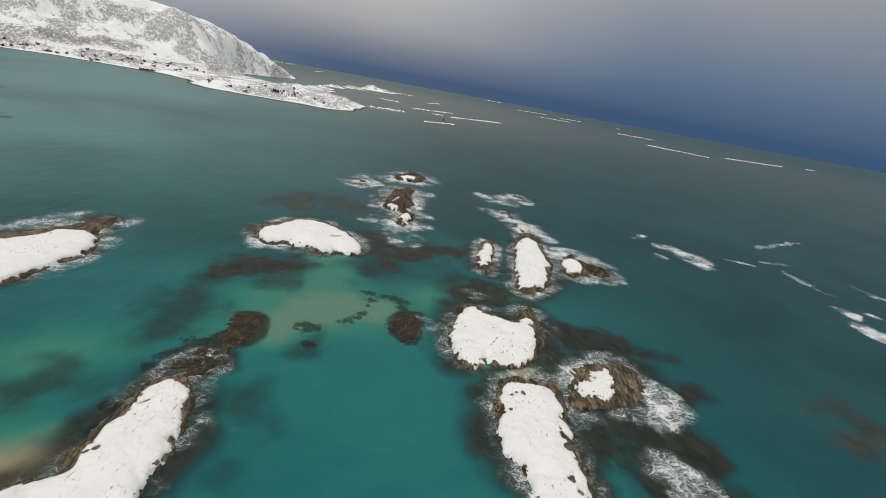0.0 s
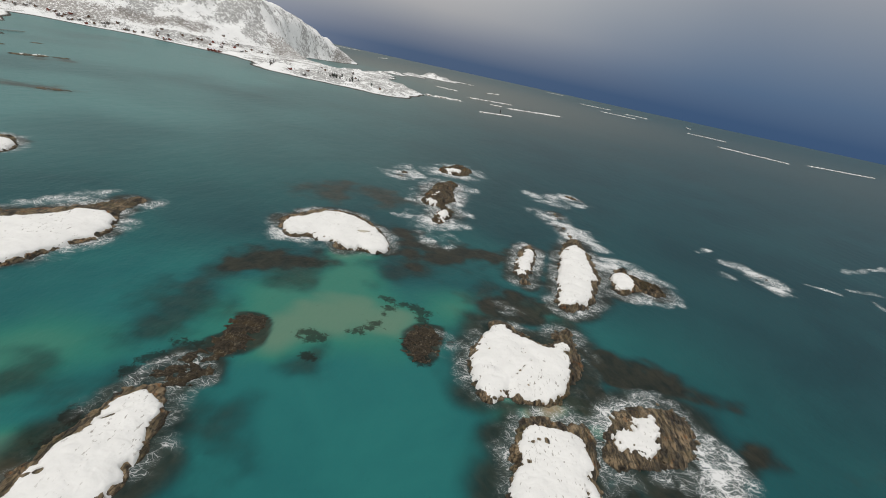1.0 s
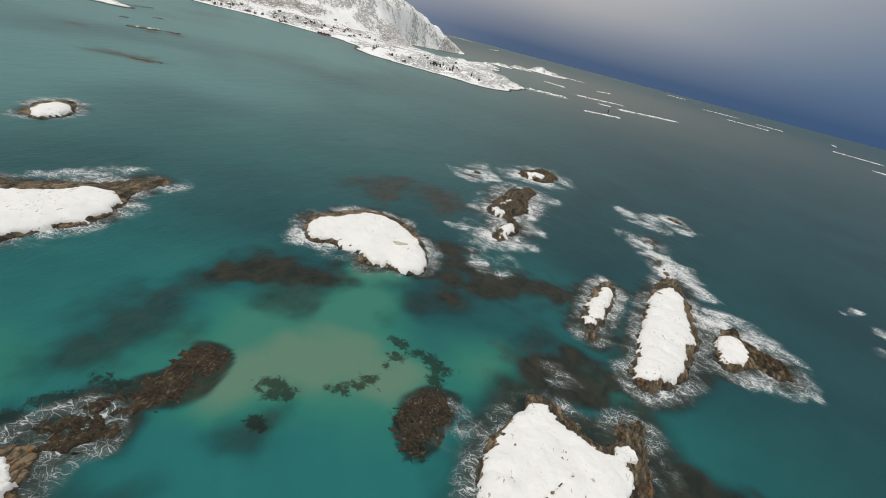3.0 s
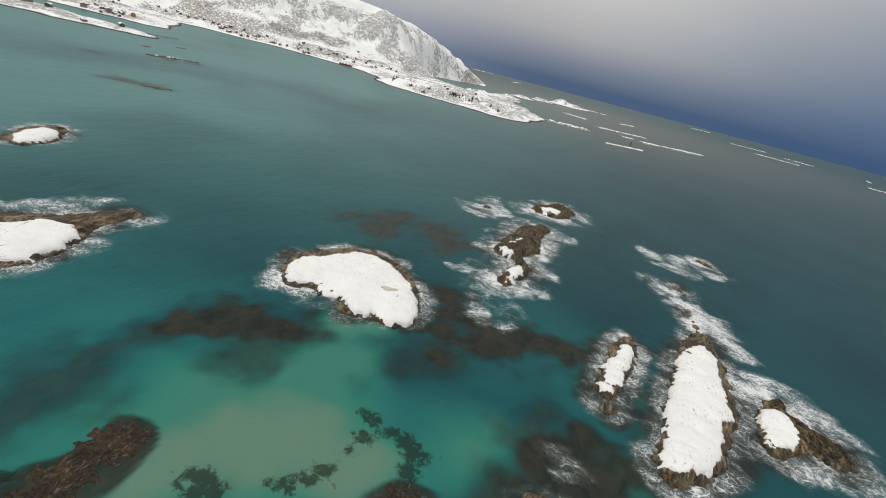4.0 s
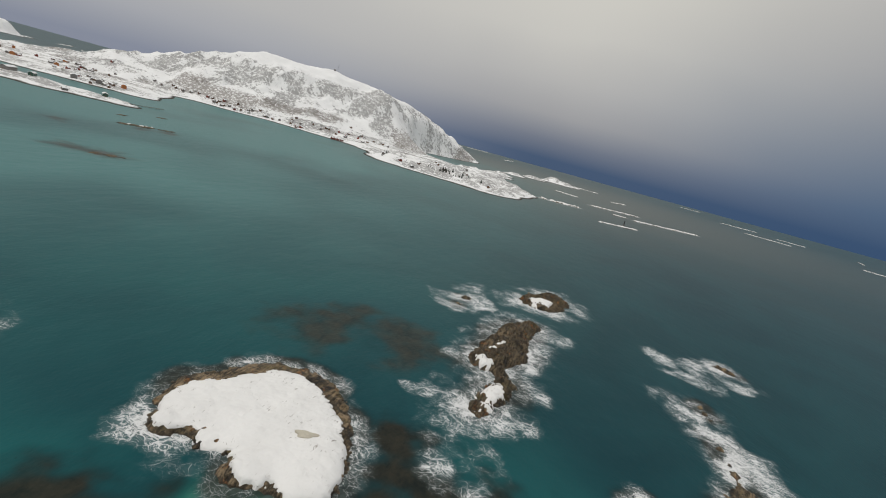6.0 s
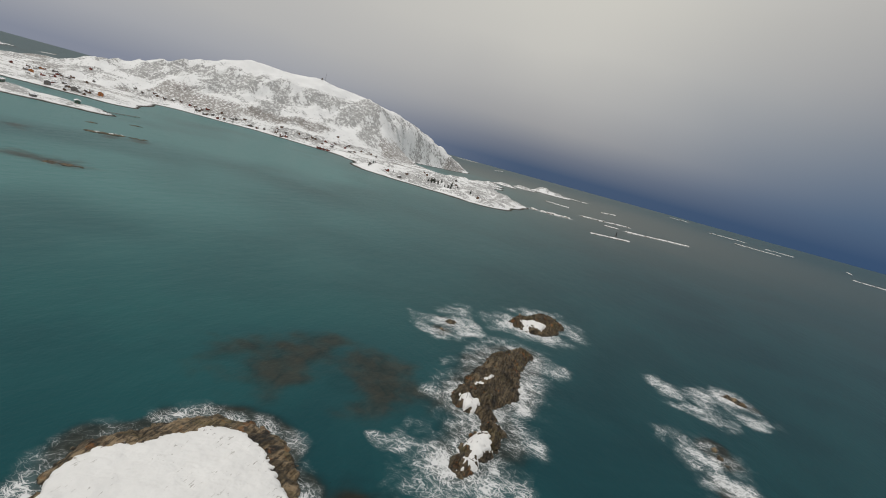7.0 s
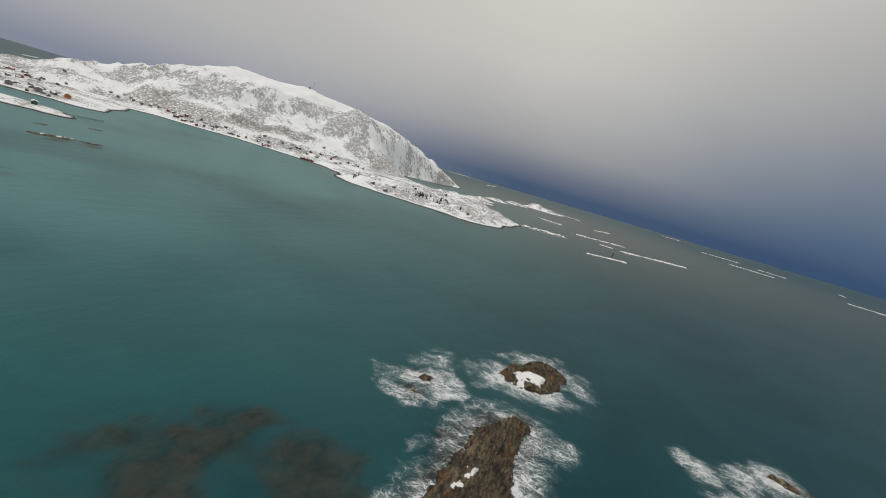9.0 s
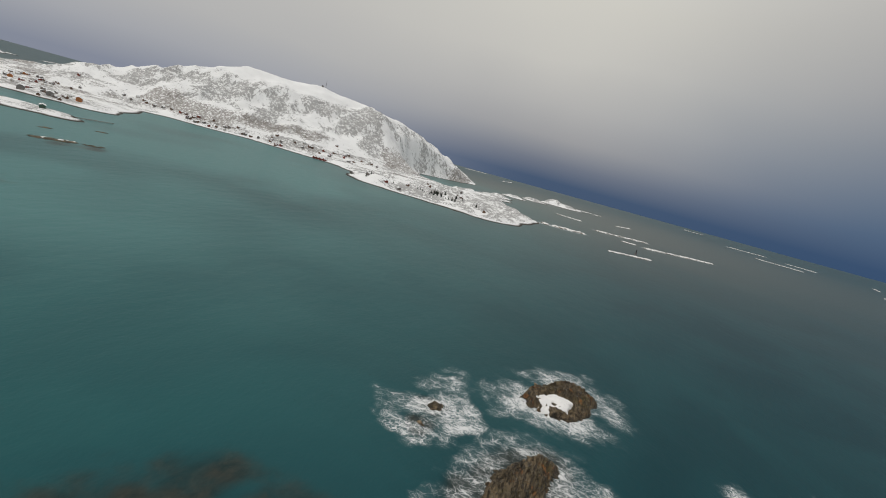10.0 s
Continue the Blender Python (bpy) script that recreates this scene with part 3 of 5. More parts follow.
PALE = [(-32.0, 200.0, 22.0), (-27.0, 226.0, 13.0), (-14.0, 192.0, 16.0), (-46.0, 186.0, 15.0), (-34.0, 244.0, 6.0), (-60.0, 178.0, 10.0), (20.0, 214.0, 10.0), (78.0, 118.0, 4.0), (68.0, 222.0, 3.0), (-104.0, 108.0, 14.0), (-100.0, 140.0, 12.0)]
BEACH = [(-80.0, 97.0, 4.6), (-75.8, 99.6, 2.6), (-86.0, 94.0, 6.0), (-92.0, 91.0, 6.0), (-74.0, 103.0, 1.6), (53.0, 157.0, 1.2), (55.5, 159.0, 0.8), (47.0, 153.5, 0.6)]
KELP = [(-82.4, 159, 6), (-81, 164.4, 8), (-79.9, 172.5, 9.5), (-80.6, 182.4, 9.5), (-78.7, 192.3, 8.5), (-74.3, 201.2, 7.5), (-65.6, 206.4, 7), (-56.5, 211.7, 6.5), (-49.4, 219, 7), (-47.7, 229.5, 5), (-25.7, 160.2, 4.5), (-29.5, 156.2, 4.5), (-33.1, 151.5, 3.5), (-11.4, 232.3, 5), (-8, 243.1, 8), (-0.4, 251.4, 9), (8.5, 256.8, 9), (16.9, 260.4, 7), (23.7, 257.9, 5), (0.7, 272.1, 7), (-4.1, 284.9, 5), (34.3, 242.9, 6), (41.8, 234.5, 7), (39.8, 221.6, 6), (46.9, 219.9, 7), (54.7, 235.6, 6), (57.7, 226.3, 6), (33.6, 201.5, 4), (-100.4, 123.4, 4.5), (-98.1, 128.4, 4.2), (-95.1, 133.1, 3.6), (-48.7, 94.4, 6), (-45.6, 100.7, 6), (-42.4, 108.6, 5), (-43.9, 119.5, 5), (-44.9, 129.5, 4), (-70.6, 137.1, 5), (-72.3, 124.4, 4)]
KELP_SHORE = [(-66.4, 213.3, 8), (-61.5, 221.5, 8), (-59.4, 230.8, 7), (-43.9, 230.6, 6), (-42.3, 239.5, 4.5), (-12.4, 291.6, 7), (-10, 301.9, 6), (-4.7, 279.7, 8), (3.1, 276.2, 9), (0.2, 260.7, 9), (11, 268.1, 10), (19.7, 274.1, 9), (30.7, 279, 9), (-9.6, 256.4, 5), (40.3, 285.4, 8), (48.6, 293.8, 7), (-9.1, 276.4, 5), (45.2, 221.7, 8), (51.1, 234.5, 7), (59.5, 237.1, 6), (62.4, 227.4, 6), (40.1, 210.7, 7), (54.5, 218.8, 7), (45.8, 238.9, 5)]
KELP_MORE = [(-33.4, 172.1, 1.8), (-31.1, 174.2, 1.9), (-27.1, 172.8, 1.6), (-29.9, 170.6, 1.8), (-17.8, 180.6, 0.8), (-13.9, 181.9, 1.3), (-11.6, 185.3, 1.4), (-9.8, 188.7, 1.4), (-8.7, 190.9, 0.9), (-10.6, 211.3, 1.3), (-7, 210, 1.6), (-7.1, 202.8, 1.4), (-8.3, 196.5, 1.4), (-1.3, 208.1, 1.8), (2.9, 206.8, 1.8), (7.2, 205.4, 2.4), (9.9, 205.4, 1.6), (7.5, 200.5, 1.3), (7.7, 198.4, 1.6), (9.9, 171.4, 3.2), (10.3, 178.5, 3.2), (4.7, 178.8, 2.4), (19.6, 185.8, 1.6), (-27.7, 160.9, 2.4), (-67.1, 155.5, 2.1), (-62.2, 157.3, 1.8), (-66.5, 120.2, 2.4), (-70.5, 138.6, 3.6), (-69, 146.9, 3.2), (-73.2, 111.5, 2.4), (-73.2, 120.5, 2.8)]
KELP_EAST = [(82.2, 201.8, 7.8), (87.2, 188.1, 10.4), (98.2, 188.3, 9.1), (71.8, 166.3, 7.8), (110.8, 185.8, 7.8), (119.2, 178, 6.5), (68.6, 127.1, 6.5), (59.5, 115.4, 5.2), (61.6, 104.8, 6.5), (65.9, 99.3, 6.5), (86.3, 130.4, 7.8), (98, 129, 9.1), (102.3, 120.7, 9.1), (97.2, 109.8, 10.4), (105.1, 137.6, 7.8), (117.5, 150.7, 6.5), (88.7, 104.9, 10.4)]
SHOAL = [(-80, 335, 5), (-68.9, 337.1, 7), (-66.4, 349.1, 7), (-63.8, 359.3, 8), (-59.9, 369.1, 6), (-35, 349.8, 7), (-32.8, 361.6, 9), (-25.2, 362.5, 7), (-27.7, 343.7, 6), (-392.7, 461.8, 10), (-383, 471.1, 10), (-369.2, 478, 9), (-355.1, 485.1, 6), (-491, 626.7, 8), (-485.8, 658.8, 7), (-516.4, 545.9, 6), (186.9, 146.6, 8), (192.2, 139.4, 9), (42.1, 222.5, 4)]

# breaking water beyond what rings the rocks
FOAM = [(105, 466, 6), (114, 460, 6), (124, 463, 5), (88.9, 463.5, 6), (93.6, 445.8, 6), (103.7, 445.6, 7), (112.6, 442.1, 7), (128.9, 454.5, 6), (141, 463.8, 4), (84.6, 403.4, 5), (90.8, 399, 6), (94, 386.6, 7), (97, 375.4, 7), (102.3, 367.4, 7), (107.3, 360, 7), (115.7, 370.7, 5), (119.5, 364.8, 4), (112.3, 344.2, 5), (117.1, 340.6, 4), (108.7, 379.6, 4), (227.8, 368.9, 4), (234.8, 365.1, 6), (237.9, 351.9, 7), (242.7, 342.7, 7), (242.9, 325, 5), (210.9, 340, 2), (111.6, 305.1, 6), (123.8, 317.6, 5), (134.6, 316.6, 5), (137.6, 307, 5), (142.1, 302.8, 5), (144.6, 294.4, 5), (145.2, 282.9, 5), (145, 274.8, 4)]
FOAM_ROUND = [(5.2, 294.2, 7), (11.7, 292.1, 6), (5.9, 306.5, 8), (11.1, 302.6, 6), (22.9, 334.5, 6), (25.3, 353.3, 5), (26.9, 426.1, 7), (23.6, 394.3, 6), (22.5, 437.5, 6), (33.2, 433.1, 3), (-10.7, 393.9, 6), (-10.1, 367.4, 5), (-5.5, 415.9, 5), (2.8, 438.1, 5), (-7.5, 473.3, 7), (-3.2, 464.5, 6), (39.8, 496.4, 5), (41.5, 508.4, 4), (15.9, 517.7, 5), (28.1, 522.3, 5), (5.7, 498.3, 5)]
FOAM_WEST = [(-43.4, 436.4, 5), (-34.6, 439.4, 6), (-25.2, 426.8, 6), (-28.2, 458.6, 7), (-21.8, 446.1, 7), (-27.3, 474.3, 4), (-27.4, 420.1, 5), (-15.5, 441, 4), (-37.6, 422.8, 2), (-70.3, 254.8, 3), (-73.3, 259.9, 3), (-53.9, 254.5, 4), (-53.6, 250, 3), (-47.6, 256.3, 3), (-176.4, 235.4, 4), (-172.5, 240.8, 4), (-171, 248.4, 5), (-165.7, 256.1, 4), (-161.1, 265.1, 3), (-150.2, 269.3, 3), (-140.7, 245.3, 3), (135.9, 269.6, 4), (125.3, 268.6, 4), (116.7, 263.5, 4), (107.4, 280.7, 5), (99.4, 263.8, 4)]
FOAM_EAST = [(99, 172.2, 4), (103.1, 164.6, 4), (104.8, 153.6, 5), (105.9, 146.8, 5), (103.5, 138.5, 5), (94, 137.3, 4), (88.9, 172.5, 3), (89.7, 114.4, 5), (89.6, 107.7, 6), (92.7, 103.8, 6), (308.8, 271.3, 5), (300.2, 246.2, 6), (296.8, 231.8, 6), (327.3, 267.6, 3), (380.7, 308, 3), (44.1, 221.4, 3.5)]
LACE = [(15.6, 187.1, 2), (19.1, 182.6, 2), (-61.5, 139.6, 4), (-59.4, 142.8, 4), (-54.6, 142.7, 4), (-64.8, 138.1, 3), (-69.3, 130, 3), (-66.1, 134.4, 3), (-70.1, 122.3, 3), (-8.8, 333.8, 7), (-4.2, 326.6, 8), (-2.5, 312.8, 7), (-1, 300.9, 6)]
DENSE = [(124.1, 471.8, 3), (93.1, 455.5, 2.5), (100.1, 447.3, 3), (95.8, 397, 3), (100.5, 380.8, 3), (105.2, 365, 3), (95.8, 382.4, 3), (239.1, 359.9, 4), (238.9, 341.9, 4), (241.6, 330.5, 3), (15.4, 397, 3), (18.7, 389.6, 2.5), (18, 377.6, 2.5), (18.8, 434.6, 2.5), (-30.9, 443.1, 2.5), (-26.8, 421.6, 3), (-28.6, 469, 2.5), (-1.9, 472.2, 3), (37.1, 497.2, 3), (309.6, 263.4, 4), (301.1, 239.4, 4), (100.5, 141.2, 2)]
STREAKS = (chain([(327.1, 346.9), (324.6, 323.1), (329.6, 301.9)], 1.4) + chain([(282.6, 354.2), (300.8, 350.4)], 1.3) + chain([(354.8, 412.6), (445.5, 466.2)], 1.3) + chain([(322.5, 364.3), (353.9, 368.6)], 1.3)
           + chain([(378.2, 330.3), (386.5, 309.6)], 1.8) + chain([(211.7, 385.7), (228.6, 397.7)], 1.2)
           + chain([(-19.1, 325.1), (-13.2, 327.9)], 2.0))

# far skerries: two ends, half breadth, height
FAR = [((800, 4560), (960, 4640), 16, 6), ((818, 3361), (1051, 3453), 9, 5), ((802, 2812), (1011, 2820), 9, 5), ((1093, 3259), (1242, 3279), 8, 5),
       ((50, 1599), (185, 1681), 9, 5), ((110, 1493), (141, 1507), 6, 3), ((127, 2097), (182, 2200), 8, 4), ((67, 1187), (146, 1241), 7, 4),
       ((160, 1486), (342, 1628), 8, 5), ((-71, 1348), (12, 1385), 15, 8), ((-72, 1821), (2, 1811), 9, 4), ((-59, 2557), (76, 2549), 9, 4),
       ((1146, 2456), (1315, 2416), 9, 5), ((995, 1859), (1193, 1756), 9, 5),
       ((1377, 1904), (1743, 2031), 9, 5), ((2011, 2182), (2092, 2218), 6, 4), ((1490, 3228), (1454, 3103), 6, 4), ((-1128, 4687), (-970, 4881), 14, 6),
       ((-610, 3834), (-598, 4173), 8, 4), ((-2690, 2076), (-2810, 2226), 12, 6), ((-2540, 2078), (-2560, 2098), 9, 5), ((-2650, 2226), (-2640, 2290), 9, 5)]
LEFT = [((-522, 628), (-508, 654), 6, 3.2), ((-503, 662), (-494, 675), 4, 1.8), ((-589, 675), (-587, 685), 3, 1.4), ((-606, 754), (-601, 764), 3, 1.4), ((-368, 471), (-353, 484), 3, 1.2)]


def broken(a, b, w, rng):
    """A ragged line of rocks between two ends."""
    return [(x + rng.uniform(-0.4, 0.4) * w, y + rng.uniform(-0.6, 0.6) * w, w * rng.uniform(0.5, 0.95)) for x, y, r in chain([a, b], w * 0.38) if rng.random() > 0.03]


far_rng = random.Random(12)
FAR_BLOBS = [broken(a, b, w, far_rng) for a, b, w, h in FAR + LEFT]


def span(a, b, step, g_lo, g_hi, reach):
    """Grid lines: even from a to b, then ever wider out to the reach."""
    mid = list(np.arange(a, b + 0.01, step))
    hi, lo, s = [mid[-1]], [mid[0]], step
    while hi[-1] < reach:
        s *= g_hi
        hi.append(hi[-1] + s)
    s = step
    while lo[-1] > -reach:
        s *= g_lo
        lo.append(lo[-1] - s)
    return np.array(lo[:0:-1] + mid + hi[1:])


def near_field(x, y, blobs, k=2.0, pad=60):
    """field(), worked out only near the blobs."""
    out = np.full(x.shape, -1e3)
    bx, by, br = np.array([b[0] for b in blobs]), np.array([b[1] for b in blobs]), np.array([b[2] for b in blobs])
    near = (x > (bx - br).min() - pad) & (x < (bx + br).max() + pad) & (y > (by - br).min() - pad) & (y < (by + br).max() + pad)
    out[near] = field(x[near], y[near], blobs, k)
    return out


# ---------------------------------------------------------------- sea: one sheet to the horizon
def build_sea():
    xs, ys = span(-130, 350, 1.25, 1.022, 1.025, 7000), span(60, 540, 1.25, 1.09, 1.022, 7000)
    gx, gy = np.meshgrid(xs, ys)
    x, y = gx.ravel(), gy.ravel()
    e = np.hypot((x - 15) / 1.35, y - 125)
    shallow = 1 - sstep(70, 205, e + 30 * fbm(x, y, 90, 3, 3))
    shallow = shallow * (1 - 0.72 * sstep(60, 150, x))
    shallow = np.maximum(shallow, 0.22 * np.clip(1 - np.hypot((x + 130) / 140, (y - 330) / 160), 0, 1))
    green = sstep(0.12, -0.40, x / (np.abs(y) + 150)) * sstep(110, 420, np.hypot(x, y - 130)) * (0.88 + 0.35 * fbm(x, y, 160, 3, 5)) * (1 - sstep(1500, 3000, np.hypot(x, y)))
    sand = np.maximum(sstep(-16, 10, near_field(x, y, SAND, 5) + 5 * fbm(x, y, 18, 3, 8)), 0.62 * sstep(-20, 10, near_field(x, y, PALE, 4) + 7 * fbm(x, y, 26, 3, 9)))
    beach = sstep(-4, 3, near_field(x, y, BEACH, 2) + 1.5 * fbm(x, y, 6, 3, 10))
    # silt plus painted sky sheen by distance, fading again towards the horizon
    sheen_silt = sstep(450, 1900, np.hypot(x, y) + 120 * fbm(x, y, 300, 3, 15)) * (1 - 0.8 * sstep(1300, 2200, -x)) * (1 - 0.6 * sstep(-0.05, 0.60, x / (np.abs(y) + 50))) * (1 - 0.85 * sstep(2000, 4200, np.hypot(x, y)))
    kelp, weed = np.zeros(x.shape), sstep(-3.5, 2.5, near_field(x, y, KELP_MORE, 1) + 0.8 * fbm(x, y, 5, 2, 12))
    for blobs, soft, amount in ((KELP, 14, 0.68), (KELP_SHORE, 11, 1.0), (KELP_EAST, 10, 1.0), (SHOAL, 13, 0.45)):
        kelp = np.maximum(kelp, amount * sstep(-soft, soft * 0.6, near_field(x + 6 * fbm(x, y, 24, 3, 17), y + 6 * fbm(x, y, 24, 3, 18), blobs, 3) + 0.4 * soft * fbm(x, y, 11, 3, 11)))
    shoal = sstep(-20, 13, near_field(x + 9 * fbm(x, y, 20, 3, 31), y + 5 * fbm(x, y, 24, 3, 32), SHOAL, 3) + 7 * fbm(x, y, 14, 4, 33))
    surf = np.zeros(x.shape)
    gap = [(51.5, 154.9, 3.2), (56.4, 157.7, 3.2), (53.5, 160.0, 2.4), (45.2, 152.6, 2.6), (68.5, 151.5, 2.4), (39.0, 159.0, 2.0)]
    rings = [(A_ROCK, 0.78, 4.6, 5), (B_ROCK, 0.85, 4.5, 7), (C_ROCK, 0.85, 5.0, 9), (D_ROCK, 0.9, 6.5, 8), (E_ROCK, 0.62, 5.0, 11), (F_ROCK, 0.78, 5.0, 16), (G_ROCK, 0.64, 4.5, 10), (H_ROCK, 0.60, 5.0, 9),
             (M_ROCK, 0.85, 7.5, 6), (N_ROCK, 0.8, 7.0, 6), (P_ROCK, 1.05, 10.0, 0), (Q_ROCK, 0.8, 7.0, 5), (R_ROCK, 0.92, 9.5, 9), (S_ROCK, 1.2, 7.0, 5), (T_ROCK, 1.0, 6.5, 6), (U_ROCK, 1.25, 7.5, 0),
             (I_REEF, 0.32, 2.0, 1.5), (I2_REEF, 0.40, 3.0, 5), (J_REEF, 0.36, 2.0, 3)]
    patchy = 0.88 + 0.32 * fbm(x, y, 13, 3, 21)
    wx, wy = x + 2.5 * fbm(x, y, 14, 3, 27), y + 2.5 * fbm(x, y, 14, 3, 28)
    for blobs, amount, width, ring in rings:
        f = near_field(x, y, blobs, 2)
        surf = np.maximum(surf, amount * patchy * np.exp(-(np.maximum(-f - 0.5, 0) / (1.6 * width)) ** 2))
        if ring:
            kelp = np.maximum(kelp, 0.84 * sstep(-ring * 1.5, -ring * 0.2, f + 3 * fbm(x, y, 12, 2, 23)))
    kelp = kelp * (1 - 0.85 * sstep(-1.5, 2.0, near_field(x, y, gap, 1) + fbm(x, y, 4, 2, 25)))
    for blobs, amount, width in ((FOAM, 0.92, 6.5), (FOAM_ROUND, 0.80, 6.5), (FOAM_WEST, 0.88, 6.0), (FOAM_EAST, 0.86, 5.5), (LACE, 0.58, 5.0), (DENSE, 1.30, 5.0), (STREAKS, 0.85, 2.2)):
        f = near_field(wx, wy, blobs, 0.8 if blobs is STREAKS else 2.2)
        surf = np.maximum(surf, amount * patchy * np.exp(-(np.maximum(-f, 0) / width) ** 2))
    for blobs, (a, b, w, h) in zip(FAR_BLOBS, FAR + LEFT):
        surf = np.maximum(surf, (1.0 if w > 5.5 and h > 4.5 else 0.5) * np.exp(-np.maximum(-near_field(x, y, blobs, 3), 0) / (0.7 * w)))
    verts, faces, used = sheet(xs, ys, np.zeros(gx.shape), np.ones(gx.shape, bool))
    sea = mesh_object("water", verts, faces, SEA, attrs={"shallow": shallow, "green": np.clip(green, 0, 1), "sand": sand, "kelp": kelp, "weed": weed, "sheen_silt": sheen_silt, "beach": beach, "shoal": shoal, "surf": np.clip(surf, 0, 1.2)})
    return tagged(sea, "teal and slate-grey sea with white surf round the rocks", "sea", kind="structure")


# ---------------------------------------------------------------- islets and skerries
def boulder_mesh(seed):
    bm = bmesh.new()
    bmesh.ops.create_icosphere(bm, subdivisions=2, radius=1)
    for v in bm.verts:
        n = noise.noise(v.co * 1.3 + Vector((seed * 9.1, 0, 0)))
        v.co *= 1 + 0.45 * n
        v.co.z *= 0.62
        v.co.x *= 1.25
    me = bpy.data.meshes.new("boulder")
    bm.to_mesh(me)
    bm.free()
    return me


BOULDERS = [[boulder_mesh(3 * i + k) for k in range(3)] for i in range(3)]
for row, mat in zip(BOULDERS, ROCK):
    for me in row:
        me.materials.append(mat)


def pieces(keep):
    """The connected pieces of a mask, largest first."""
    tag = np.arange(1, keep.size + 1).reshape(keep.shape) * keep
    while True:
        old = tag.copy()
        for axis in (0, 1):
            for way in (1, -1):
                tag = np.where(keep, np.maximum(tag, np.roll(tag, way, axis)), 0)
        for line in (tag, tag.T, tag[::-1], tag.T[::-1]):
            for k in range(1, len(line)):
                line[k] = np.where((line[k] > 0) & (line[k - 1] > line[k]), line[k - 1], line[k])
        if (old == tag).all():
            break
    names, counts = np.unique(tag[tag > 0], return_counts=True)
    return [tag == n for n, k in sorted(zip(names, counts), key=lambda q: -q[1]) if k > 5]


def islet(name, label, rock, snow, height, axis=1.4, rock_mat=None, step=0.32, rough=0.6, seed=1, loose=0, category="islet", group="skerries", snow_depth=0.5, shore=None, trim=0.7, rag=1.0, holes=(), awash=0.4, ledges=0.42):
    """A rocky islet: a crag of layered rock with, where it carries any, a cap of snow, and loose boulders on its shore."""
    cx, cy = sum(b[0] for b in rock) / len(rock), sum(b[1] for b in rock) / len(rock)
    both = list(rock) + list(snow)
    xs = np.arange(min(b[0] - b[2] for b in both) - 5 * rough - 2, max(b[0] + b[2] for b in both) + 5 * rough + 2, step)
    ys = np.arange(min(b[1] - b[2] for b in both) - 5 * rough - 2, max(b[1] + b[2] for b in both) + 5 * rough + 2, step)
    x, y = np.meshgrid(xs, ys)
    raw = field(x, y, rock, 1.6) - trim
    if snow:
        raw_s = field(x, y, snow, 1.3)
        raw = np.maximum(raw, raw_s + 0.8)
    c, s = math.cos(axis), math.sin(axis)
    u, v = c * x + s * y, -s * x + c * y
    ragged = 1.2 * noise2(x, y, 7, seed) + 1.0 * (1 - 2.4 * np.abs(noise2(x, y, 3.4, seed + 1))) + 0.9 * noise2(x, y, 1.5, seed + 2)
    f = raw + rough * ragged
    rise = shore or (1.1 + 0.65 * height)
    strata = 0.9 * (1 - 2 * np.abs(noise2(u * 0.09, v, 2.4, seed + 3))) + 0.45 * (1 - 2 * np.abs(noise2(u * 0.12, v, 1.1, seed + 4))) + 0.12 * noise2(x, y, 1.0, seed + 5)
    crag = 1.0 * fbm(x, y, 7, 3, seed + 6)
    body = height * (1 - np.exp(-np.maximum(f, 0) / rise))
    cover = sstep(-0.8, 1.0, raw_s) if snow else 0
    up = sstep(0, 1.6, f)
    beds = ledges * min(1.0, height / 2.2)
    z = body + beds * up * rough * (0.55 * strata + 1.1 * crag) * (1 - 0.75 * cover)
    # tilted beds that break off in ledges
    bed = (0.85 * v + 1.6 * noise2(x, y, 8, seed + 7) + 0.5 * z) / 1.7
    bed2 = (0.6 * v - 0.35 * u + 0.8 * noise2(x, y, 3, seed + 16)) / 1.1
    z = z + beds * up * (1.25 * (bed - np.floor(bed) - 0.5) + 0.5 * (bed2 - np.floor(bed2) - 0.5)) * (1 - 0.8 * cover)
    if awash:
        z = z + awash * fbm(x, y, 2.6, 3, seed + 17) * (1 - sstep(1.0, 2.4, z))
    z = np.where(f > 0, z, np.maximum(0.6 * f, -2.2))
    base = empty(name, pose(0, 0, 0))
    mat = rock_mat or ROCK[seed % 3]
    for keep in pieces(f > -2.0):
        verts, faces, used = sheet(xs, ys, z, keep)
        mesh_object("rock", verts, faces, mat, base, smooth=False)
    if snow:
        smooth_body = height * (1 - np.exp(-np.maximum(raw + 0.6 * noise2(x, y, 7, seed), 0) / rise))
        fs = raw_s + rag * (0.35 * noise2(x, y, 6, seed + 8) + 0.5 * noise2(x, y, 2.6, seed + 9) + 0.6 * noise2(u * 0.5, v, 1.2, seed + 10) + 0.4 * noise2(x, y, 0.7, seed + 18))
        if holes:
            fs = np.minimum(fs, -field(x, y, holes, 0.15) + 0.4 * noise2(x, y, 1.1, seed + 11))
        crown = snow_depth * (0.4 + 0.6 * sstep(0.0, 0.8, fs)) + 0.22 * fbm(x, y, 4, 4, seed + 12, 0.6) + 0.40 * fbm(x, y, 14, 2, seed + 13)
        zs = smooth_body + 0.28 + crown - 2.2 * (1 - sstep(-0.6, 0.05, fs))
        for keep in pieces(fs > -0.4):
            verts, faces, used = sheet(xs, ys, zs, keep)
            mesh_object("snow_cap", verts, faces, SNOW, base, label="wind-packed white snow")
    rng = random.Random(seed)
    rim = np.argwhere((f > -0.3) & (f < 1.6))
    for i in range(loose if len(rim) else 0):
        j, k = rim[rng.randrange(len(rim))]
        b = new("boulder", BOULDERS[ROCK.index(mat) if mat in ROCK else 0][i % 3])
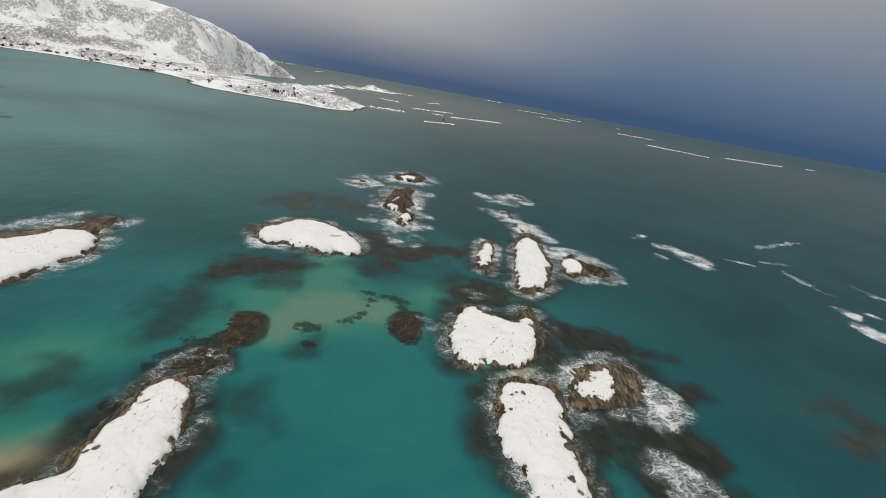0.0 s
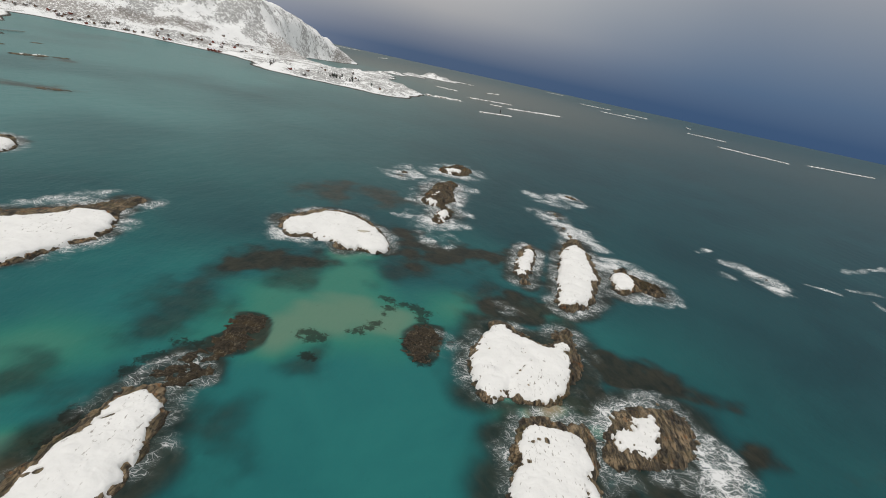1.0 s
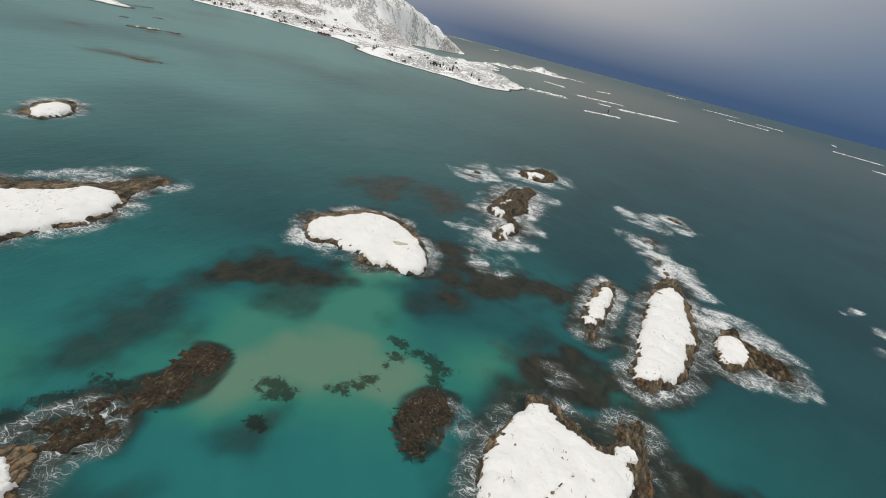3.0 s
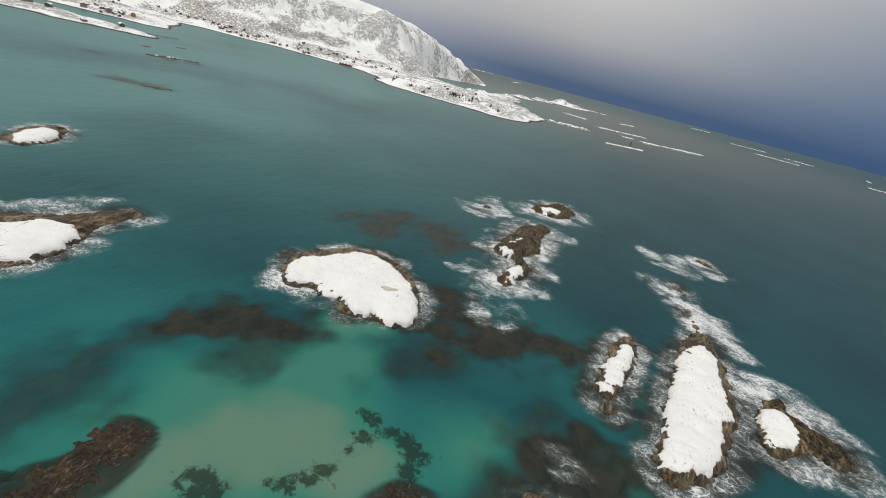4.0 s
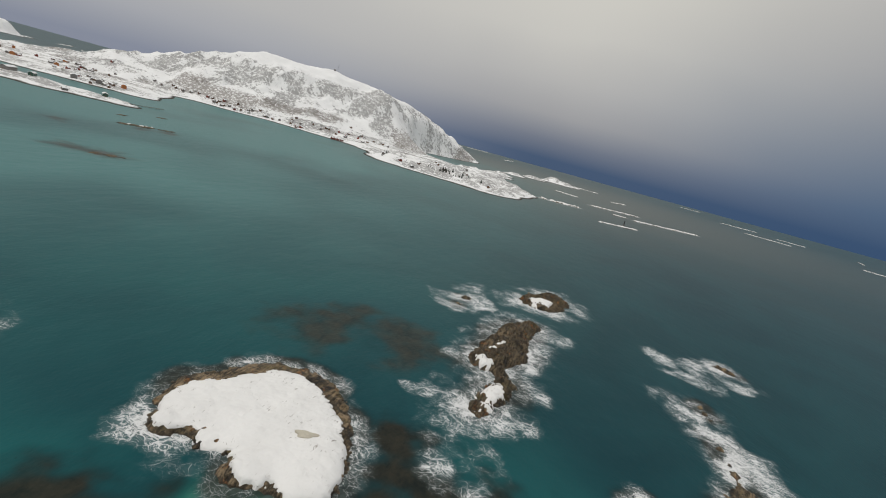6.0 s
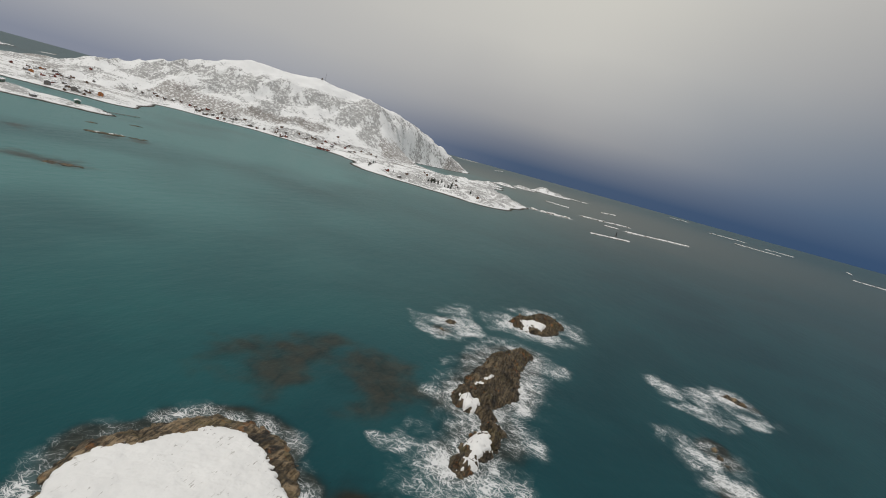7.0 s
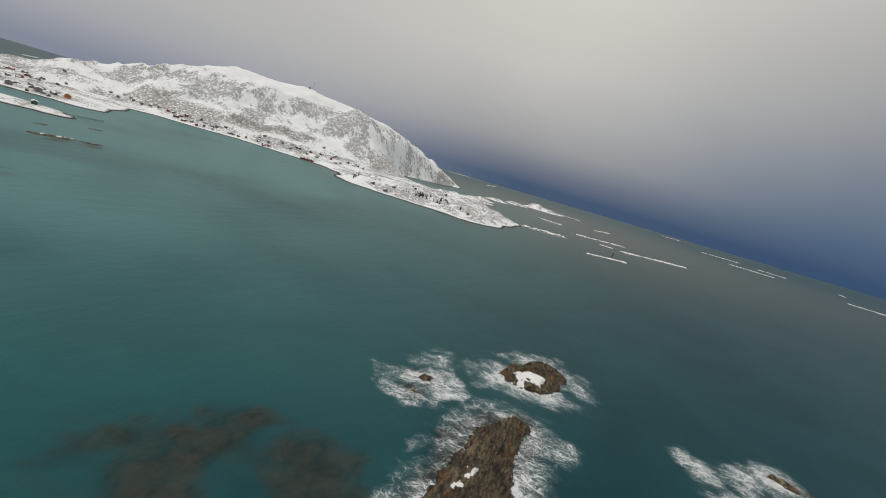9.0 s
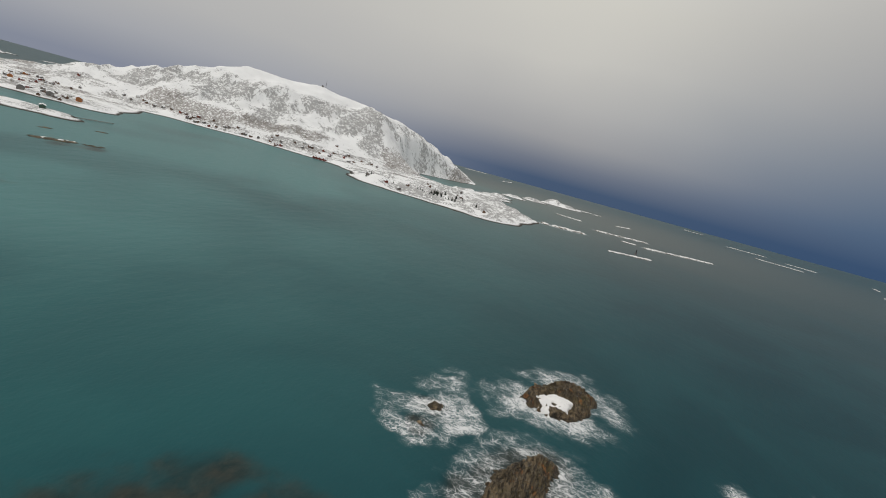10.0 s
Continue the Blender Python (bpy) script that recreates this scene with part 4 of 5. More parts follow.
        r = rng.uniform(0.3, 0.8)
        b.matrix_world = pose(xs[k], ys[j], max(z[j, k], -0.2) + 0.15 * r, rng.uniform(-15, 15), rng.uniform(-15, 15), rng.uniform(0, 360)) @ Matrix.Scale(r, 4)
        b.parent = base
    return tagged(base, label, category, group), zs if snow else z, xs, ys


build_sea()
SNOWY = "snow-capped rocky islet with brown shore, ringed by surf"
a_islet, a_top, a_xs, a_ys = islet("islet", "crescent-shaped snow-covered islet with a frozen pool", A_ROCK, A_SNOW, 3.0, 0.5, ROCK[0], seed=2, loose=26, trim=1.3, snow_depth=0.32)
islet("islet", "small narrow snow-topped rock islet in surf", B_ROCK, B_SNOW, 2.8, 1.45, ROCK[1], seed=5, loose=14)
islet("islet", "long snow-covered islet with steep brown rock edge", C_ROCK, C_SNOW, 3.8, 1.45, ROCK[0], seed=8, loose=24, snow_depth=0.32)
islet("islet", "dark rock islet with a small snow patch in surf", D_ROCK, D_SNOW, 3.0, 2.6, ROCK[2], seed=11, loose=18, ledges=0.9)
islet("islet", "broad snow-covered islet split by a dark cleft", E_ROCK, E_SNOW, 3.2, 1.0, ROCK[0], seed=14, loose=26, holes=[(hx, hy, 0.1) for hx, hy, hr in chain([(40.2, 166.4), (43.1, 169.8), (46.8, 175.7), (49.7, 179.6)], 0.5)], snow_depth=0.32)
islet("islet", "low brown rock islet with a ragged snow patch", F_ROCK, F_SNOW, 1.35, 1.3, ROCK[1], seed=17, loose=30, shore=2.6, rag=1.7, awash=0.3)
islet("islet", "long snow-covered islet with bare rock flanks", G_ROCK, G_SNOW, 3.0, 1.5, ROCK[0], seed=20, loose=26, holes=[(53.4, 102.6, 1.5), (54.7, 98.4, 1.2), (48.9, 139.4, 1.0), (46.6, 139.2, 0.6), (44.4, 138.6, 0.6), (42.6, 131.0, 0.5)], snow_depth=0.32)
islet("islet", "snow-covered islet with rust-brown rock edge beside a sand beach", H_ROCK, H_SNOW, 2.8, 1.3, ROCK[2], seed=23, loose=26, holes=[(-52.6, 108.2, 1.3), (-51.6, 107.0, 0.9), (-67.3, 102.4, 0.8), (-69.0, 101.2, 0.6)] + chain([(-65.5, 118.6), (-61.0, 124.0)], 0.35), snow_depth=0.32)
islet("islet", "elongated snow-covered islet with a dark rock tail in surf", M_ROCK, M_SNOW, 2.8, 0.9, ROCK[0], seed=26, loose=20, step=0.6)
islet("islet", SNOWY, N_ROCK, N_SNOW, 2.8, 0.9, ROCK[1], seed=29, loose=8, step=0.8)
islet("skerry", "craggy round skerry with a snow-filled hollow in heavy surf", P_ROCK, P_SNOW, 3.6, 0.4, OLIVE, seed=32, loose=22, rough=0.9, rag=1.5, step=0.4, ledges=1.1, holes=[(14.5, 479.0, 0.9), (17.0, 475.0, 0.8)])
islet("skerry", "wave-washed low rocks in white surf", Q_ROCK, [], 1.5, 0.8, ROCK[2], seed=35, rough=0.6)
islet("skerry", "long bare skerry of tilted brown rock layers with snow patches", R_ROCK, R_SNOW, 3.4, 1.15, OLIVE, seed=38, loose=26, ledges=1.0, snow_depth=0.3, rag=1.5)
islet("skerry", "small dark rock awash in breaking waves", S_ROCK, [], 1.8, 2.3, ROCK[2], seed=41, rough=0.6)
islet("skerry", "line of dark rocks awash in breaking waves", T_ROCK, [], 2.0, 1.5, ROCK[0], seed=44, rough=0.7)
islet("skerry", "thin dark rock ridge inside a patch of surf", U_ROCK, [], 1.4, 2.0, ROCK[2], seed=47, rough=0.6)
islet("reef", "flat dark kelp-covered reef just above water", I_REEF, [], 0.55, 1.3, WEED, seed=50, trim=-1.0, rough=0.9, awash=0.25, category="reef", shore=3.0)
islet("reef", "flat dark kelp-covered reef washed by thin surf", I2_REEF, [], 0.30, 1.3, WEED, seed=53, trim=-1.0, rough=1.0, awash=0.42, category="reef", shore=3.0)
islet("reef", "round dark kelp reef with a wisp of surf", J_REEF, [], 0.40, 1.0, WEED, seed=56, trim=-1.0, rough=1.2, awash=0.3, category="reef", shore=3.0)

# frozen pool on the crescent islet
bm = bmesh.new()
ring = []
for i in range(28):
    a = 2 * math.pi * i / 28
    r = 1 + 0.22 * math.sin(3 * a + 0.6) + 0.12 * math.sin(5 * a)
    ring.append((2.9 * r * math.cos(a), 1.5 * r * math.sin(a)))
top_z = a_top[np.abs(a_ys - 273.8).argmin(), np.abs(a_xs + 31.6).argmin()]
bottom = [bm.verts.new((px, py, -0.5)) for px, py in ring]
upper = [bm.verts.new((px, py, 0)) for px, py in ring]
bm.faces.new(upper)
for i in range(28):
    bm.faces.new((bottom[i], bottom[(i + 1) % 28], upper[(i + 1) % 28], upper[i]))
pool = part("frozen_pool", bm, ICE, a_islet, "beige frozen pool in the snow")
pool.location = (-31.6, 273.8, top_z + 0.22)
pool.rotation_euler.z = 0.35

for i, (blobs, (a, b, w, h)) in enumerate(zip(FAR_BLOBS, FAR + LEFT)):
    far = i < len(FAR)
    stone = [(bx, by, r * (0.6 if far else 1.0)) for bx, by, r in blobs]
    slim = [(bx, by, r * 0.5) for bx, by, r in blobs] if far else ([(bx, by, r * 0.35) for bx, by, r in blobs[2::3]] if i == len(FAR) else [])
    islet("skerry", "low snow-streaked skerry far out on the sea" if far else "small dark rock skerry in the bay", stone, slim, 0.35 * h,
          0.3, ROCK[i % 3], step=max(1.2, w / 6, math.dist(a, b) / 220) if far else 0.8, rough=0.9, seed=60 + i, shore=2.5)


# ---------------------------------------------------------------- the mountain island
COAST = [(-1080, 1000, 175), (-950, 960, 75), (-870, 950, 42), (-1400, 1000, 250), (-1750, 900, 350), (-1130, 1340, 225), (-1450, 1300, 260), (-940, 1410, 213), (-760, 1480, 222), (-600, 1480, 228),
         (-540, 1490, 205), (-1100, 1600, 300), (-850, 1700, 300), (-760, 1830, 200), (-650, 1960, 145), (-575, 2050, 125), (-512, 2130, 82), (-476, 2195, 46)]
PENINSULA = [(-450, 1330, 112), (-380, 1190, 90), (-300, 1185, 95), (-220, 1175, 90), (-165, 1145, 60), (-150, 1240, 62), (-118, 1320, 40), (-330, 1350, 150), (-230, 1350, 120), (-290, 1560, 95), (-262, 1710, 66), (-275, 1830, 52)]
HEADLAND = [(-250, 2060, 48), (-190, 2210, 58), (-112, 2390, 78), (-66, 2410, 40), (-18, 2430, 14)]
MOLE = [(-860, 718, 68), (-790, 742, 56), (-735, 765, 42), (-695, 775, 26), (-930, 695, 85), (-1020, 645, 115), (-1150, 600, 130)]
RIDGE = [(-1412, 1282, 28, 220), (-1300, 1325, 58, 230), (-1200, 1385, 105, 250), (-1117, 1449, 138, 300), (-1030, 1515, 172, 350), (-930, 1584, 170, 380), (-848, 1635, 178, 390), (-776, 1704, 162, 350),
         (-704, 1776, 152, 290), (-632, 1873, 131, 210), (-567, 1969, 93, 165), (-535, 2032, 72, 135), (-508, 2086, 50, 110), (-488, 2140, 30, 85), (-470, 2195, 10, 60)]
HILLS = [(-647, 1660, 34, 70), (-1284, 1240, 20, 90), (-1180, 1180, 14, 70), (-1400, 1130, 10, 110), (-1560, 1050, 10, 130), (-1080, 1300, 16, 80), (-700, 1400, 8, 80), (-880, 1440, 18, 70), (-1330, 990, 10, 60), (-112, 2390, 13, 80), (-1700, 800, 10, 150)]

# bare crags and drifted hollows on the slope: place, radius, weight
CRAGS = [(-750, 1540, 60, 0.40), (-700, 1570, 60, 0.45), (-650, 1615, 55, 0.40), (-945, 1385, 70, 0.40), (-860, 1460, 60, 0.30), (-800, 1495, 45, -0.30), (-850, 1500, 50, -0.25)]


def land_height(x, y):
    x, y = np.asarray(x, float), np.asarray(y, float)
    f = field(x, y, COAST + PENINSULA, 16)
    f = np.maximum(f, field(x, y, HEADLAND, 8))
    f = np.maximum(f, field(x, y, MOLE, 6) * 1.0)
    wig = 12 * fbm(x, y, 60, 4, 31)
    pen = sstep(-10, 30, field(x, y, PENINSULA + HEADLAND, 12)) * (1 - sstep(10, 60, field(x, y, COAST, 12)))
    f = f + wig * (0.45 + 0.75 * pen)
    z = np.where(f > 0, 6.5 * (1 - np.exp(-np.maximum(f, 0) / 28)), 0.15 * f)
    inner = sstep(0, 40, f)
    z = z + inner * (pen * (5.5 * fbm(x, y, 42, 4, 33) + 2.0) + (1 - pen) * 2.2 * fbm(x, y, 55, 4, 34))
    rise = np.zeros(x.shape)
    for (x0, y0, h0, w0), (x1, y1, h1, w1) in zip(RIDGE, RIDGE[1:]):
        dx, dy = x1 - x0, y1 - y0
        t = np.clip(((x - x0) * dx + (y - y0) * dy) / (dx * dx + dy * dy), 0, 1)
        d = np.hypot(x - x0 - t * dx, y - y0 - t * dy) / (w0 + (w1 - w0) * t)
        d = d * (1 + 0.10 * fbm(x, y, 130, 2, 36))
        rise = np.maximum(rise, (h0 + (h1 - h0) * t) * np.clip(1 - np.clip(d, 0, 1) ** 1.35, 0, 1) ** 1.75)
    crag = 1 - 2 * np.abs(fbm(x, y, 75, 4, 37))
    steep = sstep(12, 60, rise) * (1 - sstep(120, 165, rise))
    tip = sstep(1780, 1930, y)
    z = z + rise * sstep(-5, 55 - 20 * tip, f) + steep * 7.0 * (1 - 0.8 * tip) * crag * sstep(30, 90, rise + 60 * sstep(1500, 1300, y)) + sstep(5, 60, rise) * (1 - 0.85 * sstep(100, 150, rise)) * 3.0 * fbm(x, y, 22, 3, 38)
    for hx, hy, h, r in HILLS:
        z = z + inner * h * np.exp(-((x - hx) ** 2 + (y - hy) ** 2) / (r * r)) * (1 + 0.3 * fbm(x, y, 40, 3, 39))
    return z, f, rise, pen


def build_land():
    xs, ys = np.arange(-2080, 60, 6.0), np.arange(560, 2520, 6.0)
    x, y = np.meshgrid(xs, ys)
    z, f, rise, pen = land_height(x, y)
    gy, gx = np.gradient(z, 6.0)
    slope = np.hypot(gx, gy)
    face = sstep(8, 30, rise) * (1 - sstep(118, 158, rise))
    lump = sum(w * np.exp(-((x - cx) ** 2 + (y - cy) ** 2) / (r * r)) for cx, cy, r, w in CRAGS)
    patch = sstep(-0.55, 0.60, 0.75 * fbm(x, y, 95, 5, 41, 0.68) + 0.55 * fbm(x, y, 26, 3, 46) + lump) * (1 - 0.2 * sstep(1760, 1900, y))
    bare = np.clip(face * patch * 0.95 + face * 0.08 + sstep(0.40, 1.0, slope) * 0.25 * (1 - 0.8 * sstep(1760, 1900, y)) + 0.95 * pen * sstep(-0.4, 0.3, fbm(x, y, 30, 3, 42)) + (rise < 15) * (0.66 + 0.6 * fbm(x, y, 45, 3, 49)) * sstep(4, 20, f), 0, 1)
    bare = np.clip(bare * (1 - sstep(150, 172, rise)) + 0.6 * sstep(-4, 10, field(x, y, MOLE, 6)) * sstep(-0.3, 0.3, fbm(x, y, 30, 3, 48)), 0, 1)
    # birch scrub along the foot of the slope, roads and blown ground in strips along the flat
    u, v = 0.62 * x + 0.78 * y, -0.78 * x + 0.62 * y
    strips = sstep(-0.15, 0.30, fbm(u * 0.16, v, 26, 3, 47))
    scrub = np.clip(sstep(4, 14, rise) * (1 - sstep(30, 62, rise)) * sstep(-0.2, 0.3, fbm(x, y, 150, 3, 43)) + 0.4 * pen * sstep(0.0, 0.4, fbm(x, y, 50, 3, 45)) + 0.85 * (1 - sstep(5, 15, rise)) * sstep(20, 55, f) * strips * (1 - pen), 0, 1)
    verts, faces, used = sheet(xs, ys, z, (z > -0.6) & (f > -8))
    ob = mesh_object("ground_island", verts, faces, LAND, attrs={"bare": bare.ravel()[used], "scrub": scrub.ravel()[used]})
    return tagged(ob, "snow-covered mountain island with grey crags and birch scrub", "island", kind="structure")


build_land()


def ground_at(x, y):
    return float(land_height(np.array([float(x)]), np.array([float(y)]))[0][0])


# ---------------------------------------------------------------- far islands in the haze
def distant(name, label, blobs, peaks, mat, step, seed):
    xs = np.arange(min(b[0] - b[2] for b in blobs) - 60, max(b[0] + b[2] for b in blobs) + 60, step)
    ys = np.arange(min(b[1] - b[2] for b in blobs) - 60, max(b[1] + b[2] for b in blobs) + 60, step)
    x, y = np.meshgrid(xs, ys)
    f = field(x, y, blobs, 30) + 30 * fbm(x, y, 150, 3, seed)
    z = np.where(f > 0, 8 * (1 - np.exp(-np.maximum(f, 0) / 40)), 0.15 * f)
    for px, py, h, r in peaks:
        z = z + sstep(0, 60, f) * h * np.exp(-((x - px) ** 2 + (y - py) ** 2) / (r * r)) * (1 + 0.25 * fbm(x, y, r * 0.7, 4, seed + 1))
    verts, faces, used = sheet(xs, ys, z, f > -10)
    ob = mesh_object(name, verts, faces, mat, attrs={"bare": np.full(len(used), 0.25), "scrub": np.zeros(len(used))})
    return tagged(ob, label, "island", kind="structure")


distant("ground_islet_far", "low white island across the sound", [(-2640, 1610, 150), (-2560, 1750, 90), (-2620, 1880, 45)], [(-2650, 1610, 85, 140), (-2560, 1740, 35, 90)], LAND, 14, 71)
# no haze in the air here: the mountains' blue tint stands for it
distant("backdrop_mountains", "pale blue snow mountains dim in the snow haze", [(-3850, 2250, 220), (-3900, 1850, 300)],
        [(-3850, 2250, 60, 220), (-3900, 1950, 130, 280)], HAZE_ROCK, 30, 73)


# ---------------------------------------------------------------- houses
def gable(bm, w, l, h, rise):
    """House body: w across the gable, l along the ridge."""
    v = [bm.verts.new(p) for p in ((-w / 2, -l / 2, -1.5), (w / 2, -l / 2, -1.5), (w / 2, -l / 2, h), (0, -l / 2, h + rise), (-w / 2, -l / 2, h),
                                   (-w / 2, l / 2, -1.5), (w / 2, l / 2, -1.5), (w / 2, l / 2, h), (0, l / 2, h + rise), (-w / 2, l / 2, h))]
    for f in ((0, 1, 2, 3, 4), (9, 8, 7, 6, 5), (1, 6, 7, 2), (5, 0, 4, 9), (2, 7, 8, 3), (4, 3, 8, 9), (0, 5, 6, 1)):
        bm.faces.new([v[i] for i in f])


def house(name, label, category, w, l, h, rise, wall_mat, group):
    base = empty(name, pose(0, 0, 0))
    bm = bmesh.new()
    gable(bm, w, l, h, rise)
    part("wall", bm, wall_mat, base)
    bm = bmesh.new()
    for s in (-1, 1):
        n = Vector((s * rise, 0, w / 2)).normalized()
        e0, e1 = Vector((s * (w / 2 + 0.45), 0, h - 0.45 * rise / (w / 2))), Vector((0, 0, h + rise))
        q = []
        for p in (e0, e1):
            for k in (0.04, 0.34):
                for yy in (-l / 2 - 0.4, l / 2 + 0.4):
                    q.append(bm.verts.new((p.x + n.x * k, yy, p.z + n.z * k)))
        for f in ((0, 1, 5, 4), (2, 6, 7, 3), (0, 2, 3, 1), (4, 5, 7, 6), (0, 4, 6, 2), (1, 3, 7, 5)):
            bm.faces.new([q[i] for i in f])
    bmesh.ops.recalc_face_normals(bm, faces=bm.faces[:])
    part("roof", bm, ROOF_SNOW, base, "snow-covered gable roof")
    for s in (-1, 1):
        n = max(2, int(l // 3.5))
        for i in range(n):
            bm = bmesh.new()
            yy = -l / 2 + l * (i + 0.5) / n
            box(bm, s * w / 2 - 0.06, s * w / 2 + 0.06, yy - 0.65, yy + 0.65, 0.8, 2.2)
            window = part("window", bm, WHITE, base, "white-framed window")
            bm = bmesh.new()
            box(bm, s * w / 2 - 0.09, s * w / 2 + 0.09, yy - 0.52, yy + 0.52, 0.93, 2.07)
            part("pane", bm, DARK, window)
    bm = bmesh.new()
    box(bm, -0.5, 0.5, -l / 2 - 0.05, -l / 2 + 0.05, 0, 2.1)
    part("door", bm, BROWN, base)
    bm = bmesh.new()
    box(bm, 0.5, 1.1, l * 0.15, l * 0.15 + 0.6, h + rise * 0.5, h + rise + 0.8)
    part("chimney", bm, GREY, base)
    return tagged(base, label, category, group)


KINDS = {
    "r": ("house", "red wooden house with snowy gable roof", "house", 6.5, 9, 3.4, 2.2, RED), "o": ("house", "ochre wooden house with snowy gable roof", "house", 7.5, 11, 3.8, 2.4, OCHRE),
    "w": ("house", "white wooden house with snowy gable roof", "house", 6.5, 8.5, 3.6, 2.4, WHITE), "g": ("house", "grey wooden house with snowy gable roof", "house", 6.5, 9.5, 3.2, 2.0, GREY),
    "b": ("house", "dark brown wooden cabin with snowy roof", "house", 6, 8, 3, 1.9, BROWN), "n": ("boathouse", "small red boathouse on the shore", "boathouse", 6, 9, 3.4, 2.4, RED),
    "W": ("warehouse", "long dark harbour warehouse with snowy roof", "warehouse", 13, 30, 6.0, 2.5, GREY), "O": ("warehouse", "long ochre harbour building with snowy roof", "warehouse", 11, 20, 5.5, 2.8, OCHRE),
    "S": ("shed", "green harbour shed on the breakwater", "shed", 9, 20, 4.5, 2.0, GREEN),
}
VILLAGE = [(-1272, 1098, "r"), (-1095, 973, "r"), (-968, 893, "W"), (-1203, 1114, "b"), (-938, 921, "W"), (-928, 942, "b"), (-917, 957, "O"), (-1245, 1101, "g"), (-1124, 1090, "b"), (-1220, 948, "O"),
           (-1270, 1026, "r"), (-1260, 1085, "o"), (-1157, 992, "O"), (-1112, 985, "r"), (-1238, 1104, "g"), (-1186, 1105, "b"), (-1050, 930, "w"), (-1030, 970, "g"), (-1175, 1050, "w"), (-1320, 1010, "o"), (-1085, 1010, "w"), (-1140, 1030, "r"), (-1010, 935, "b"), (-990, 915, "r"), (-1200, 1010, "g"), (-1160, 1075, "b"), (-1230, 1050, "w"), (-1290, 960, "r"), (-1350, 950, "b"), (-960, 945, "g")]
SHORE = [(-1073, 1192, "g"), (-1039, 1203, "b"), (-1019, 1208, "g"), (-1007, 1232, "w"), (-987, 1228, "b"), (-958, 1227, "r"), (-931, 1224, "g"), (-904, 1224, "b"), (-892, 1232, "g"), (-863, 1241, "b"),
         (-845, 1261, "g"), (-841, 1243, "w"), (-745, 1294, "b"), (-719, 1293, "g"), (-716, 1272, "r"), (-705, 1276, "r"), (-698, 1319, "b"), (-673, 1316, "g"), (-661, 1339, "b"), (-639, 1355, "r"),
         (-607, 1332, "g"), (-598, 1388, "r"), (-558, 1368, "b"), (-1081, 1216, "w"), (-1108, 1202, "g"), (-946, 1230, "b"), (-806, 1262, "b"), (-771, 1276, "g"), (-632, 1328, "b")]
POINT = [(-603, 1262, "n"), (-595, 1263, "n"), (-587, 1264, "n"), (-578, 1266, "n"), (-647, 1428, "b"), (-605, 1405, "g"), (-361, 1128, "r"), (-572, 1435, "b"), (-322, 1102, "g"), (-344, 1202, "b"),
         (-341, 1337, "b"), (-282, 1401, "g"), (-162, 1128, "b"), (-560, 1458, "w"), (-529, 1442, "g"), (-626, 1384, "b"), (-250, 1290, "b")]
QUAY = [(-850, 742, "S"), (-885, 730, "W"), (-747, 782, "S"), (-752, 722, "g")]
rng = random.Random(4)
for row, count, spread in ((VILLAGE, 34, 34), (SHORE, 26, 16), (POINT, 8, 30)):
    for hx, hy, k in rng.choices(row, k=count):
        px, py = hx + rng.gauss(0, spread), hy + rng.gauss(0, spread * 0.7)
        if ground_at(px, py) > 2.0:
            row.append((px, py, rng.choice("rgbbgw")))
first = {}
for row, group in ((VILLAGE, "village houses"), (SHORE, "houses along the bay"), (POINT, "houses on the point"), (QUAY, "harbour buildings")):
    for hx, hy, k in row:
        name, label, category, w, l, h, rise, mat = KINDS[k]
        m = pose(hx, hy, max(ground_at(hx, hy), 1.2) + 0.3, 0, 0, rng.uniform(25, 60) if k in "WOS" else (rng.uniform(-40, -10) if k == "n" else rng.uniform(-20, 80)))
        if k in first:
            ob = copy_thing(first[k], m)
            ob["group"] = group
        else:
            first[k] = ob = house(name, label, category, 0.8 * w, 0.8 * l, 0.9 * h, 0.8 * rise, mat, group)
            ob.matrix_world = m


# ---------------------------------------------------------------- pier, mast, trees
def pier():
    base = empty("pier", pose(-703, 796, 0, 0, 0, -8))
    bm = bmesh.new()
    box(bm, -1.8, 1.8, 0, 52, 1.6, 1.95)
    part("deck", bm, PLANK, base, "snow-dusted plank deck")
    for i in range(9):
        for s in (-1.4, 1.4):
            bm = bmesh.new()
            rod(bm, (s, 2 + i * 6, -3), (s, 2 + i * 6, 1.6), 0.2, 0.2, 8)
            part("pile", bm, BARK, base)
    tagged(base, "long narrow wooden pier at the breakwater's end", "pier")


pier()


def beacon(x, y):
    base = empty("sea_beacon", pose(x, y, 1.2))
    bm = bmesh.new()
    rod(bm, (0, 0, -1.5), (0, 0, 2.5), 2.2, 1.8, 12)
    part("plinth", bm, GREY, base)
    bm = bmesh.new()
    rod(bm, (0, 0, 2.5), (0, 0, 9.0), 1.2, 0.9, 10)
    part("tower", bm, DARK_IRON, base)
    bm = bmesh.new()
    rod(bm, (0, 0, 9.0), (0, 0, 9.3), 1.5, 1.5, 10)
    part("gallery", bm, DARK_IRON, base)
    bm = bmesh.new()
    rod(bm, (0, 0, 9.3), (0, 0, 11.2), 0.8, 0.25, 8)
    part("lantern", bm, STEEL, base)
    tagged(base, "small dark iron sea beacon on a low skerry", "beacon")


beacon(118.6, 1259.6)


